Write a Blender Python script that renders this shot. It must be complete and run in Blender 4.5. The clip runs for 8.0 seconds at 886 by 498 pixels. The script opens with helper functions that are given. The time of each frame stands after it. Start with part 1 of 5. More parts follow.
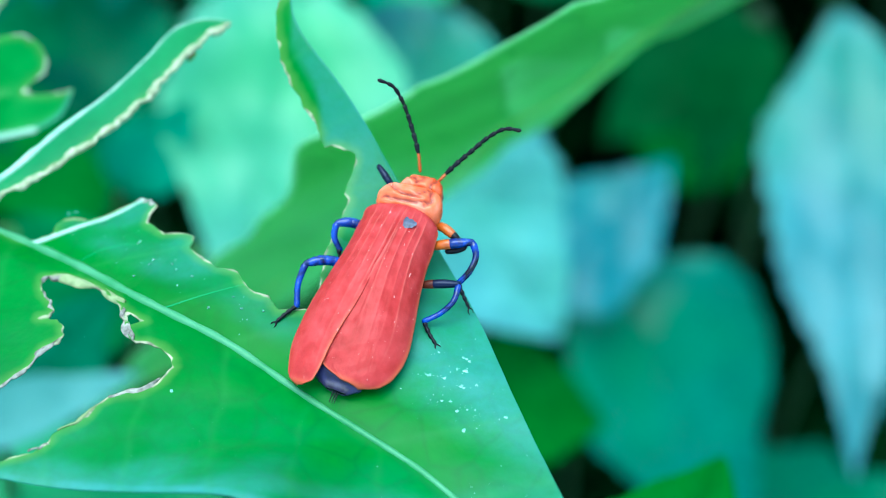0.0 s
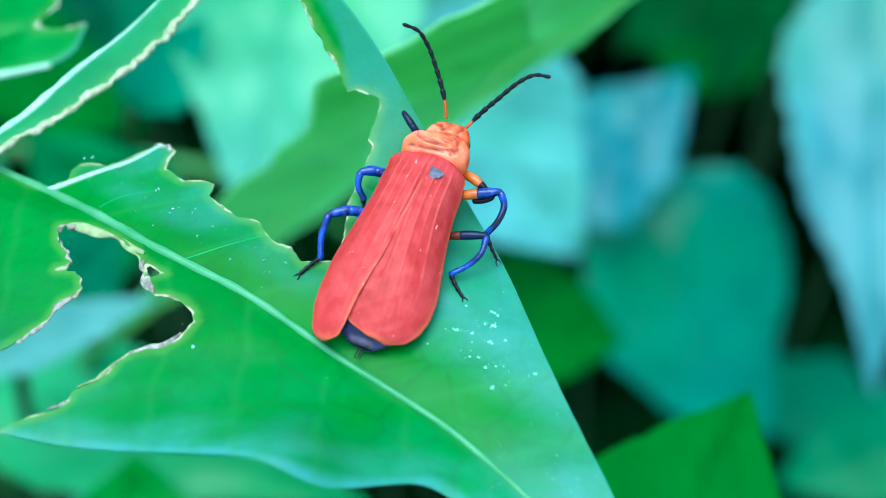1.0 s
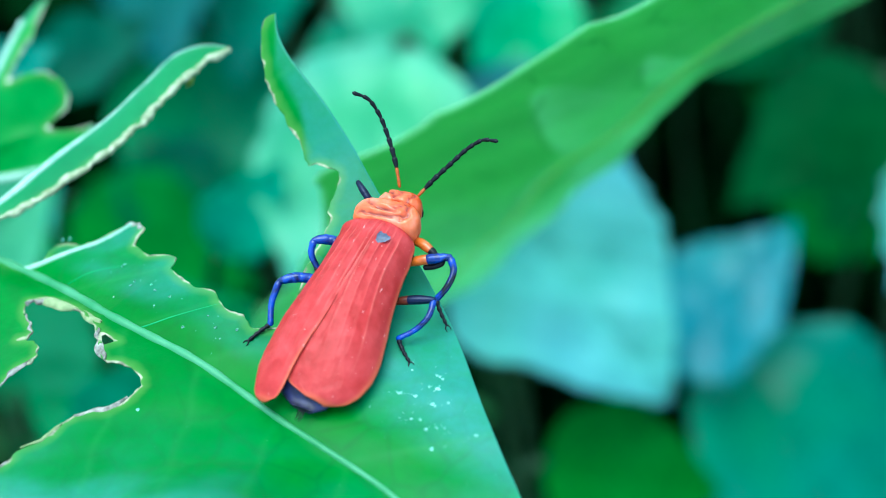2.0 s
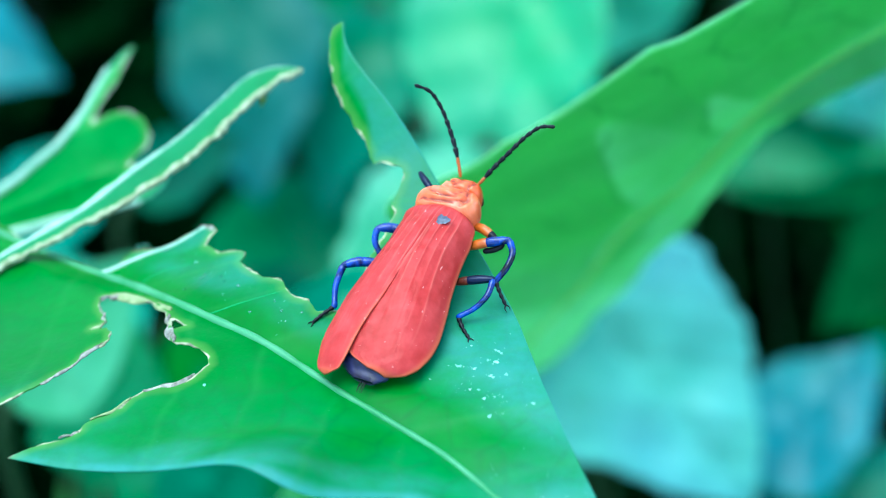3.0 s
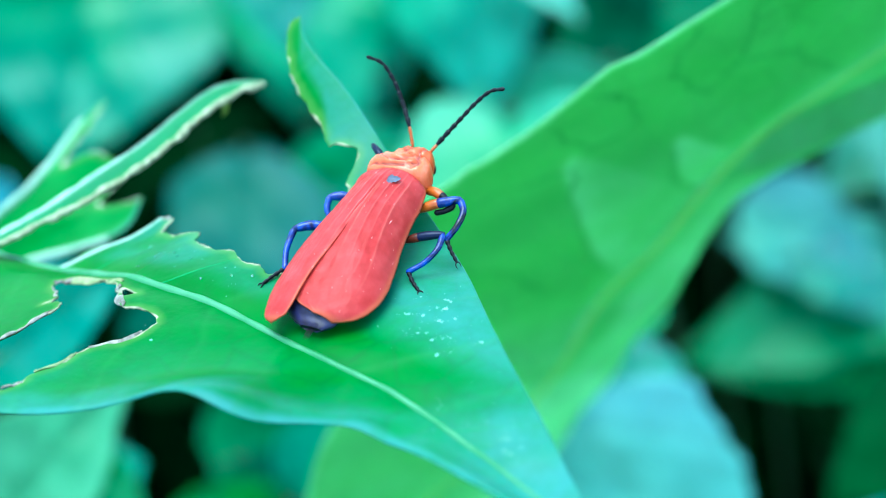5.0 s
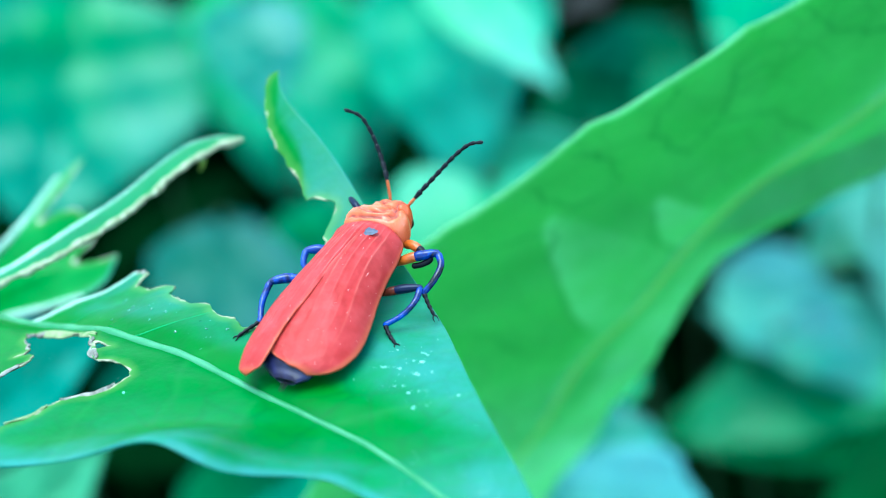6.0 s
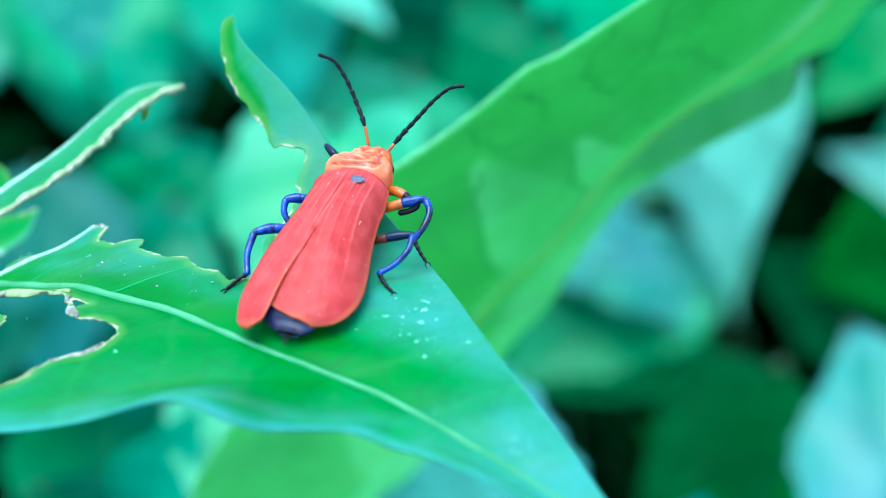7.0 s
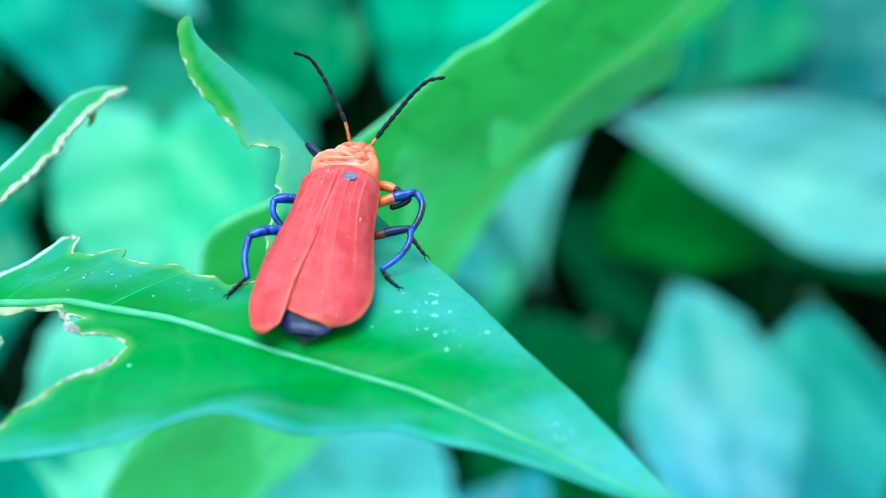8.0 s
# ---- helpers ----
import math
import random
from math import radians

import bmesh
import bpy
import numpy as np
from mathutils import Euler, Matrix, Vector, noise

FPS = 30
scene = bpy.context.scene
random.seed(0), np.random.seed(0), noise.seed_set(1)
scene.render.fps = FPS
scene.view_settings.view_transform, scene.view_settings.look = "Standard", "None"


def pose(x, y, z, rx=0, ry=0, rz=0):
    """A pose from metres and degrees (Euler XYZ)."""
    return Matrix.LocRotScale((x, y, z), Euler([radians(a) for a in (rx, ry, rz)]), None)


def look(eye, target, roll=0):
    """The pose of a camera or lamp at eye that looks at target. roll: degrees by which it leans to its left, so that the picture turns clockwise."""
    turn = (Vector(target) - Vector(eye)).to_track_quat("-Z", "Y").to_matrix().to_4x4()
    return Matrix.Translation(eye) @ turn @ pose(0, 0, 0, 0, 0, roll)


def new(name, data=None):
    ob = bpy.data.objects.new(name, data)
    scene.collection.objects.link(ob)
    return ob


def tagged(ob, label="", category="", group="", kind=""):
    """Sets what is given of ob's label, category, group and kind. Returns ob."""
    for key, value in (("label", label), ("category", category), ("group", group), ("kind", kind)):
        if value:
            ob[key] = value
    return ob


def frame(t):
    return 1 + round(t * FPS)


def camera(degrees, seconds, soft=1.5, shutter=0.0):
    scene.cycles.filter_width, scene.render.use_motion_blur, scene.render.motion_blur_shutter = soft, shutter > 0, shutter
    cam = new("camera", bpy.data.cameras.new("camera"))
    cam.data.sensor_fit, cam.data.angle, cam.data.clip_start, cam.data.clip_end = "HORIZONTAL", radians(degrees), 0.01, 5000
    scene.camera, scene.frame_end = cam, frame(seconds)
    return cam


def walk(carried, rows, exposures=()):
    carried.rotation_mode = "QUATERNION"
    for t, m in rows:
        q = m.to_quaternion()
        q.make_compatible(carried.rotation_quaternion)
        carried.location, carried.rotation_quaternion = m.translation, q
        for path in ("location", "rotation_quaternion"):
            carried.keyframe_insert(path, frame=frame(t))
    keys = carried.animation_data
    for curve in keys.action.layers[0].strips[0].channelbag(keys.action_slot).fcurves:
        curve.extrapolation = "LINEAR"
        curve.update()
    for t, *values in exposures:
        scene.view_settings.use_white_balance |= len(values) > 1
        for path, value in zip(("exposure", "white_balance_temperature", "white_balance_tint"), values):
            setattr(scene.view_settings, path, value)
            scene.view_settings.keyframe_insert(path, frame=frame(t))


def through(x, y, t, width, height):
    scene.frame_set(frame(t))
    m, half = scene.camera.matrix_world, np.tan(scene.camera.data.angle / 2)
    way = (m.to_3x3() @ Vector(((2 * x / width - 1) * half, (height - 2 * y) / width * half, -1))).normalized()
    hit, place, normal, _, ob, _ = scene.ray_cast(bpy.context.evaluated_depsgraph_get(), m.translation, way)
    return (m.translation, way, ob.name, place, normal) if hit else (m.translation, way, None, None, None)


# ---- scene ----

MM = 0.001          # lengths below are in millimetres
cam = camera(27.5, 8.0, 1.0)
PATH = [
    (0, (1.85, -54.77, 81.81), (1.86, -1.72, 3.00), 0.01),
    (0.2, (1.86, -53.91, 81.81), (1.98, -2.49, 1.93), 0.11),
    (0.3, (1.87, -53.32, 81.78), (2.14, -3.84, 0.69), -0.07),
    (0.5, (1.76, -52.33, 81.70), (1.85, -2.96, 0.54), -0.09),
    (0.7, (1.23, -51.60, 81.76), (1.41, -3.45, -0.14), 0.10),
    (0.8, (0.97, -51.21, 81.78), (1.61, -3.39, -0.30), 0.63),
    (1, (0.87, -50.77, 81.36), (0.44, -2.55, -0.49), -0.47),
    (1.2, (2.66, -51.87, 80.27), (0.04, -2.44, -0.81), -2.63),
    (1.3, (3.86, -52.49, 79.37), (0.44, -2.41, -1.28), -3.37),
    (1.5, (6.41, -53.55, 77.93), (0.70, -1.92, -1.61), -5.52),
    (1.7, (9.11, -54.33, 77.01), (1.32, -1.82, -1.77), -7.51),
    (1.8, (10.49, -54.83, 76.82), (1.79, -1.74, -1.48), -8.08),
    (2, (13.09, -56.19, 76.38), (2.97, 0.68, 0.96), -8.79),
    (2.1, (13.92, -57.49, 75.96), (3.08, 0.14, 1.21), -9.26),
    (2.2, (14.84, -58.62, 75.33), (3.43, -0.14, 1.34), -9.55),
    (3.3, (15.68, -68.07, 68.98), (-0.02, -2.20, 2.35), -11.54),
    (3.5, (16.45, -69.09, 67.52), (0.87, -2.29, 1.79), -11.51),
    (3.7, (17.38, -70.21, 66.17), (2.14, -2.54, 1.27), -11.49),
    (3.8, (17.80, -70.80, 65.67), (2.65, -2.57, 1.33), -11.38),
    (4, (18.26, -71.76, 64.61), (2.62, -2.74, 1.24), -11.65),
    (4.2, (18.80, -72.88, 63.62), (2.90, -3.26, 0.96), -11.82),
    (4.3, (18.89, -73.33, 63.10), (2.88, -3.12, 1.14), -11.91),
    (4.5, (18.79, -74.28, 61.86), (3.15, -2.24, 1.93), -11.44),
    (4.7, (18.07, -75.47, 60.03), (2.49, -2.54, 1.18), -11.22),
    (5.8, (18.79, -78.61, 54.21), (2.84, -1.87, 0.53), -10.82),
    (6, (18.14, -77.07, 55.89), (3.77, -0.33, 1.76), -9.98),
    (6.2, (15.82, -76.39, 56.56), (3.99, -0.07, 1.25), -9.01),
    (6.3, (14.27, -76.30, 56.85), (3.75, 0.00, 1.25), -8.61),
    (6.5, (11.54, -76.07, 57.07), (2.69, 0.19, 1.11), -8.05),
    (6.7, (9.20, -76.09, 56.94), (2.56, -0.07, 0.36), -7.54),
    (6.8, (8.17, -76.40, 56.83), (3.04, -0.65, -0.27), -7.04),
    (7, (5.78, -76.35, 56.92), (4.13, -1.20, -1.17), -5.89),
    (7.2, (2.79, -75.89, 58.11), (4.33, -0.38, 0.48), -5.38),
    (7.3, (1.26, -76.05, 58.95), (3.85, -0.58, 1.31), -5.10),
    (7.5, (-1.83, -75.42, 59.60), (2.62, -0.97, 0.76), -4.62),
    (7.7, (-4.30, -75.06, 59.51), (2.10, -0.89, 0.50), -4.33),
    (7.8, (-5.41, -74.79, 59.26), (2.91, -1.14, -0.16), -3.64),
    (8, (-7.52, -74.58, 58.85), (4.44, -1.95, -1.20), -2.68),
]
walk(cam, [(t, look(Vector(e) * MM, Vector(g) * MM, r)) for t, e, g, r in PATH],
     exposures=((0.0, 1.88, 5900, -12), (2.2, 1.88, 5900, -12), (3.5, 2.06, 5760, -12), (4.5, 2.13, 5740, -12), (6.0, 2.1, 5740, -12), (8.0, 2.1, 5710, -12)))
cam.data.dof.use_dof = True
cam.data.dof.focus_distance = 95 * MM
cam.data.dof.aperture_fstop = 30.0

# ---- light: open shade under a bright sky ----
world = bpy.data.worlds.new("sky")
scene.world = world
world.use_nodes = True
wn = world.node_tree.nodes
sky = wn.new("ShaderNodeTexSky")
sky.sky_type, sky.sun_disc = "NISHITA", False
sky.sun_elevation, sky.sun_rotation = radians(80), radians(-60)
wn["Background"].inputs[1].default_value = 0.15
world.node_tree.links.new(sky.outputs[0], wn["Background"].inputs[0])
sun = new("sun", bpy.data.lights.new("sun", "SUN"))
sun.data.energy, sun.data.angle, sun.data.color = 1.3, radians(50), (0.9, 0.95, 1.0)
sun.matrix_world = look((-0.2, 0.1, 1.6), (0, 0, 0))


# ---- materials ----
def nodes_of(name):
    m = bpy.data.materials.new(name)
    m.use_nodes = True
    t = m.node_tree
    return m, t, t.nodes["Principled BSDF"], t.nodes["Material Output"]


def noise_node(t, scale, detail=4, space="Object", rough=0.55):
    c = t.nodes.new("ShaderNodeTexCoord")
    n = t.nodes.new("ShaderNodeTexNoise")
    n.inputs["Scale"].default_value, n.inputs["Detail"].default_value, n.inputs["Roughness"].default_value = scale, detail, rough
    t.links.new(c.outputs[space], n.inputs["Vector"])
    return n


def ramp_node(t, source, stops):
    r = t.nodes.new("ShaderNodeValToRGB")
    while len(r.color_ramp.elements) < len(stops):
        r.color_ramp.elements.new(0.5)
    for e, (p, c) in zip(r.color_ramp.elements, stops):
        e.position, e.color = p, (*c, 1)
    t.links.new(source, r.inputs[0])
    return r


def mix_node(t, a, b, fac, how="MIX"):
    m = t.nodes.new("ShaderNodeMix")
    m.data_type, m.blend_type = "RGBA", how
    for sock, val in ((m.inputs[0], fac), (m.inputs[6], a), (m.inputs[7], b)):
        if hasattr(val, "links"):
            t.links.new(val, sock)
        else:
            sock.default_value = val if isinstance(val, float) else (*val, 1)
    return m.outputs[2]


def bump_node(t, height, strength, distance):
    b = t.nodes.new("ShaderNodeBump")
    b.inputs["Strength"].default_value, b.inputs["Distance"].default_value = strength, distance
    t.links.new(height, b.inputs["Height"])
    return b.outputs[0]


def scaled(t, source, k):
    f = t.nodes.new("ShaderNodeMath")
    f.operation, f.use_clamp = "MULTIPLY", True
    f.inputs[1].default_value = k
    t.links.new(source, f.inputs[0])
    return f.outputs[0]


def leaf_material(name, dark, light, rough=0.42, through=0.25, veins=0.0, spots=(0.42, 0.36, 0.2), spec=0.28, glow=None, vein_tone=None, edge=None, bloom=0.0, drift=0.0, net=None):
    """Green blade: mottled green, veins, dry rim with a yellowed band and margin from the blade's own attribute, light
    passing through.
    bloom is the coat gloss of the margin, edge the tone painted there; drift lets the green wander in hue over the
    blade;
    net (cells a metre, strength) draws the fine network of veins."""
    m, t, p, out = nodes_of(name)
    big, fine, wide = noise_node(t, 120, 3), noise_node(t, 1500, 5), noise_node(t, 28, 2)
    col = ramp_node(t, big.outputs[0], ((0.3, dark), (0.7, light))).outputs[0]
    if drift:
        fresh = (light[0] * 0.5, light[1] * 0.95, light[2] * 0.22)
        col = mix_node(t, col, fresh, scaled(t, ramp_node(t, wide.outputs[0], ((0.42, (0, 0, 0)), (0.66, (1, 1, 1)))).outputs[0], drift))
    grain = ramp_node(t, fine.outputs[0], ((0.3, (0.78, 0.82, 0.78)), (0.7, (1.1, 1.08, 1.0)))).outputs[0]
    col = mix_node(t, col, grain, 0.5, "MULTIPLY")
    at = t.nodes.new("ShaderNodeAttribute")
    at.attribute_name = "blade"
    sep = t.nodes.new("ShaderNodeSeparateColor")
    t.links.new(at.outputs["Color"], sep.inputs[0])
    tone = vein_tone or tuple(min(1, 1.2 * c + 0.05) for c in light)
    thin = mix_node(t, col, glow, 0.75) if glow else mix_node(t, col, (0.75, 1.0, 0.25), 0.5, "MULTIPLY")
    if net:
        where, warp, cells = t.nodes.new("ShaderNodeTexCoord"), noise_node(t, net[0] * 0.8, 3), t.nodes.new("ShaderNodeTexVoronoi")
        cells.feature = "DISTANCE_TO_EDGE"
        cells.inputs["Scale"].default_value = net[0]
        t.links.new(mix_node(t, where.outputs["Object"], warp.outputs["Color"], 0.0006 * 1.0), cells.inputs["Vector"])
        line = ramp_node(t, cells.outputs["Distance"], ((0.0, (1, 1, 1)), (0.09, (0, 0, 0)))).outputs[0]
        broken = mix_node(t, line, ramp_node(t, wide.outputs[0], ((0.4, (0.15, 0.15, 0.15)), (0.62, (1, 1, 1)))).outputs[0], 1.0, "MULTIPLY")
        deep = tuple(0.45 * c for c in dark)
        col, thin = mix_node(t, col, deep, scaled(t, broken, net[1])), mix_node(t, thin, deep, scaled(t, broken, net[1]))
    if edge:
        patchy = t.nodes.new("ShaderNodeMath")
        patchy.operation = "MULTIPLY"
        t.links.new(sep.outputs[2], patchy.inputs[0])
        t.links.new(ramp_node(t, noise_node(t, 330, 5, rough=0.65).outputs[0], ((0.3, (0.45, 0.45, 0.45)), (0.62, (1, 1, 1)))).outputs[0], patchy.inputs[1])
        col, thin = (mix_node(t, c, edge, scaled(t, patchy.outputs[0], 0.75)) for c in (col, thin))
    if veins:
        f = scaled(t, sep.outputs[0], veins)
        col, thin = mix_node(t, col, tone, f), mix_node(t, thin, tone, f)
    yellowed = ramp_node(t, sep.outputs[1], ((0.15, (0, 0, 0)), (0.75, (1, 1, 1)))).outputs[0]
    col = mix_node(t, col, (0.15, 0.33, 0.06), scaled(t, yellowed, 0.42))
    rim = ramp_node(t, sep.outputs[1], ((0.78, (0, 0, 0)), (0.9, (1, 1, 1)))).outputs[0]
    flecked = ramp_node(t, fine.outputs[0], ((0.38, tuple(0.45 * c for c in spots)), (0.62, tuple(min(1, 1.3 * c) for c in spots)))).outputs[0]
    col = mix_node(t, col, flecked, rim)
    t.links.new(col, p.inputs["Base Color"])
    p.inputs["Roughness"].default_value = rough
    p.inputs["Specular IOR Level"].default_value = spec
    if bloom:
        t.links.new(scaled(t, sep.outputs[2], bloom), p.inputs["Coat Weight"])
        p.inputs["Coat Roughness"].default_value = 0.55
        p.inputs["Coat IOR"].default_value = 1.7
    height = mix_node(t, fine.outputs["Color"], sep.outputs[0], 0.35)
    t.links.new(bump_node(t, height, 0.35, 0.0002), p.inputs["Normal"])
    tr = t.nodes.new("ShaderNodeBsdfTranslucent")
    t.links.new(thin, tr.inputs[0])
    mx = t.nodes.new("ShaderNodeMixShader")
    mx.inputs[0].default_value = through
    t.links.new(p.outputs[0], mx.inputs[1])
    t.links.new(tr.outputs[0], mx.inputs[2])
    t.links.new(mx.outputs[0], out.inputs[0])
    return m


def plain_material(name, dark, light, rough=0.5, scale=900, metal=0.0, bump=0.2, coat=0.0, sheen=0.0, spec=0.5):
    m, t, p, out = nodes_of(name)
    n = noise_node(t, scale, 5)
    t.links.new(ramp_node(t, n.outputs[0], ((0.3, dark), (0.7, light))).outputs[0], p.inputs["Base Color"])
    p.inputs["Roughness"].default_value, p.inputs["Metallic"].default_value = rough, metal
    p.inputs["Specular IOR Level"].default_value = spec
    p.inputs["Coat Weight"].default_value, p.inputs["Sheen Weight"].default_value = coat, sheen
    if bump:
        t.links.new(bump_node(t, n.outputs[0], bump, 0.0001), p.inputs["Normal"])
    return m


def patchy_material(name, stops, rough, scale):
    """Shell with drawn-out patches of several tones and a fine grain."""
    m, t, p, out = nodes_of(name)
    n, g = noise_node(t, scale, 4), noise_node(t, 4000, 3)
    n.inputs["Distortion"].default_value = 1.4
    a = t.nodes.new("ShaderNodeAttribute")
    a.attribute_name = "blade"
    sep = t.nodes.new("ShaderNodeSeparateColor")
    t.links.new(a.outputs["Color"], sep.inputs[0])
    # the attribute's first channel paints crease shade into the shell colour
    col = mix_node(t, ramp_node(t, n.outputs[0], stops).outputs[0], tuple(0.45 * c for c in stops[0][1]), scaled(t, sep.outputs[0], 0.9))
    t.links.new(col, p.inputs["Base Color"])
    p.inputs["Roughness"].default_value, p.inputs["Specular IOR Level"].default_value, p.inputs["Coat Weight"].default_value = rough, 0.4, 0.05
    h = mix_node(t, n.outputs[0], g.outputs[0], 0.25)
    t.links.new(bump_node(t, h, 0.55, 0.00016), p.inputs["Normal"])
    return m


# the edge tone of this green is sky sheen painted into the blade
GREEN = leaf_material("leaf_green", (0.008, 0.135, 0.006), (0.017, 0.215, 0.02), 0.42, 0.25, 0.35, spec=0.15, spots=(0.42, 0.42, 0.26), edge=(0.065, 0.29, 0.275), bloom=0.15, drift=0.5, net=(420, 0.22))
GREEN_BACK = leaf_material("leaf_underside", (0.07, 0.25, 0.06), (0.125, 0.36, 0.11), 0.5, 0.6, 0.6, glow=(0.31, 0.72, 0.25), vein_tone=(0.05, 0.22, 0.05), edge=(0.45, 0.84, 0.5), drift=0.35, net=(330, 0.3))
PALE_BLADE = leaf_material("leaf_pale_strip", (0.014, 0.2, 0.045), (0.04, 0.3, 0.09), 0.42, 0.35, 0.3, spots=(0.55, 0.56, 0.42), edge=(0.1, 0.36, 0.3), bloom=0.2, drift=0.3)
INK = leaf_material("leaf_dark_blue_green", (0.008, 0.088, 0.085), (0.018, 0.125, 0.13), 0.45, 0.1, 0.2, spec=0.15, drift=0.5)
# pale and bluish leaf tones carry the reflected sky in their base colour
CYAN = leaf_material("leaf_sky_tint", (0.025, 0.175, 0.175), (0.05, 0.25, 0.25), 0.35, 0.15, 0.2, drift=0.5)
PALE = leaf_material("leaf_pale_green", (0.018, 0.25, 0.15), (0.034, 0.34, 0.23), 0.38, 0.2, 0.2, drift=0.4)
MINT = leaf_material("leaf_mint", (0.018, 0.28, 0.16), (0.034, 0.38, 0.25), 0.36, 0.2, 0.2, drift=0.6)
TEAL = leaf_material("leaf_teal", (0.005, 0.135, 0.08), (0.012, 0.2, 0.14), 0.38, 0.15, 0.2, drift=0.5)
BLUISH = leaf_material("leaf_dull_blue", (0.008, 0.12, 0.14), (0.018, 0.18, 0.21), 0.4, 0.1, 0.2, drift=0.3)
# deep, dusk and shaded greens hold the foliage's shade in their base colour
DEEP = leaf_material("leaf_shade_deep_green", (0.002, 0.08, 0.008), (0.005, 0.14, 0.018), 0.7, 0.2, 0.2, spec=0.05, drift=0.5)
DEEPTEAL = leaf_material("leaf_shade_deep_teal", (0.003, 0.05, 0.03), (0.006, 0.09, 0.05), 0.6, 0.1, 0.2, spec=0.08, drift=0.5)
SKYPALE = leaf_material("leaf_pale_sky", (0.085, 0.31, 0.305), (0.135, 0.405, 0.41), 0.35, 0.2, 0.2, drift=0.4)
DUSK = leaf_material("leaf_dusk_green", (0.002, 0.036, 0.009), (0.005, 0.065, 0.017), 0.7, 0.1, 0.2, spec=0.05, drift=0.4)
FERN = leaf_material("leaf_fern_green", (0.025, 0.25, 0.085), (0.045, 0.33, 0.13), 0.4, 0.2, 0.2, drift=0.3)
AQUA = leaf_material("leaf_aqua", (0.03, 0.28, 0.175), (0.052, 0.37, 0.25), 0.38, 0.2, 0.2, drift=0.35)
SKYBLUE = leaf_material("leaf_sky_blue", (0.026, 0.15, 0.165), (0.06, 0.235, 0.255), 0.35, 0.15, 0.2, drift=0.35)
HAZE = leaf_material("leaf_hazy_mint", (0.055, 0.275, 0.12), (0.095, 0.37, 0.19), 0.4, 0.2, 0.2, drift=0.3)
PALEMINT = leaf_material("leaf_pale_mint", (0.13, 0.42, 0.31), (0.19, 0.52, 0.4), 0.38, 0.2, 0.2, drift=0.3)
MIXED = leaf_material("leaf_pale_mixed", (0.07, 0.31, 0.21), (0.12, 0.4, 0.29), 0.38, 0.2, 0.2, drift=0.5)
LOBE = leaf_material("leaf_lobe_green", (0.014, 0.25, 0.022), (0.04, 0.36, 0.06), 0.42, 0.4, 0.3, spots=(0.55, 0.56, 0.42), edge=(0.12, 0.4, 0.32), bloom=0.15, drift=0.5)
MIST = leaf_material("leaf_grey_mint", (0.06, 0.22, 0.19), (0.1, 0.29, 0.26), 0.4, 0.15, 0.2, drift=0.2)
SHADE = leaf_material("leaf_shade_fresh", (0.003, 0.10, 0.006), (0.006, 0.15, 0.012), 0.6, 0.25, 0.15, spec=0.06, drift=0.3)
FRESH = leaf_material("leaf_fresh_mint", (0.02, 0.24, 0.11), (0.04, 0.33, 0.18), 0.36, 0.2, 0.2, drift=0.7)
LAGOON = leaf_material("leaf_lagoon", (0.012, 0.19, 0.105), (0.03, 0.27, 0.17), 0.36, 0.2, 0.2, drift=0.7)
MIDTEAL = leaf_material("leaf_shaded_teal", (0.006, 0.12, 0.05), (0.012, 0.17, 0.085), 0.45, 0.2, 0.2, spec=0.15, drift=0.5)
BRIGHT = leaf_material("leaf_bright_aqua", (0.075, 0.33, 0.235), (0.12, 0.42, 0.31), 0.36, 0.2, 0.2, drift=0.45)
SOFT = leaf_material("leaf_soft_mint", (0.042, 0.27, 0.155), (0.07, 0.35, 0.22), 0.38, 0.2, 0.2, drift=0.5)
MID = leaf_material("leaf_mid_green", (0.005, 0.15, 0.035), (0.012, 0.21, 0.06), 0.45, 0.2, 0.2, spec=0.2, drift=0.4)
# near-black green: the deep shade of the undergrowth is put into the colour
UNDER = leaf_material("leaf_shade_dark", (0.0006, 0.007, 0.0015), (0.0015, 0.018, 0.003), 0.9, 0.05, 0.2, spec=0.02)
RIB_BACK = leaf_material("rib_underside", (0.3, 0.56, 0.09), (0.4, 0.66, 0.14), 0.5, 0.45, glow=(0.8, 1.0, 0.35))
DRY = plain_material("dry_leaf_tissue", (0.06, 0.05, 0.035), (0.38, 0.36, 0.3), 0.75, 2600, bump=0.6)
RESIDUE = plain_material("pale_residue", (0.03, 0.26, 0.14), (0.22, 0.5, 0.42), 0.3, 1400)
VEIN = plain_material("side_vein_green", (0.016, 0.23, 0.06), (0.03, 0.28, 0.085), 0.5, 500, spec=0.2)
MIDRIB = plain_material("midrib_pale", (0.03, 0.19, 0.055), (0.085, 0.28, 0.125), 0.5, 420, spec=0.3)
PALE_RIM = plain_material("leaf_rim_pale", (0.17, 0.4, 0.25), (0.42, 0.6, 0.46), 0.5)
STALK = plain_material("stalk_green", (0.03, 0.15, 0.025), (0.06, 0.24, 0.045), 0.6)
# darker copy of the stalk green, with the gaps' shade in its colour
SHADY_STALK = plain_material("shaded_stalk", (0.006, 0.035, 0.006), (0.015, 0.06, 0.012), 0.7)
STRAW = plain_material("straw_dry_edge", (0.14, 0.2, 0.07), (0.3, 0.36, 0.16), 0.7, 1500, bump=0.5)
TAN = plain_material("tan_dry_edge", (0.16, 0.2, 0.08), (0.45, 0.48, 0.3), 0.7, 2200, bump=0.5)
FLAP = plain_material("yellow_green_tissue", (0.12, 0.2, 0.02), (0.25, 0.36, 0.04), 0.6, 2500)
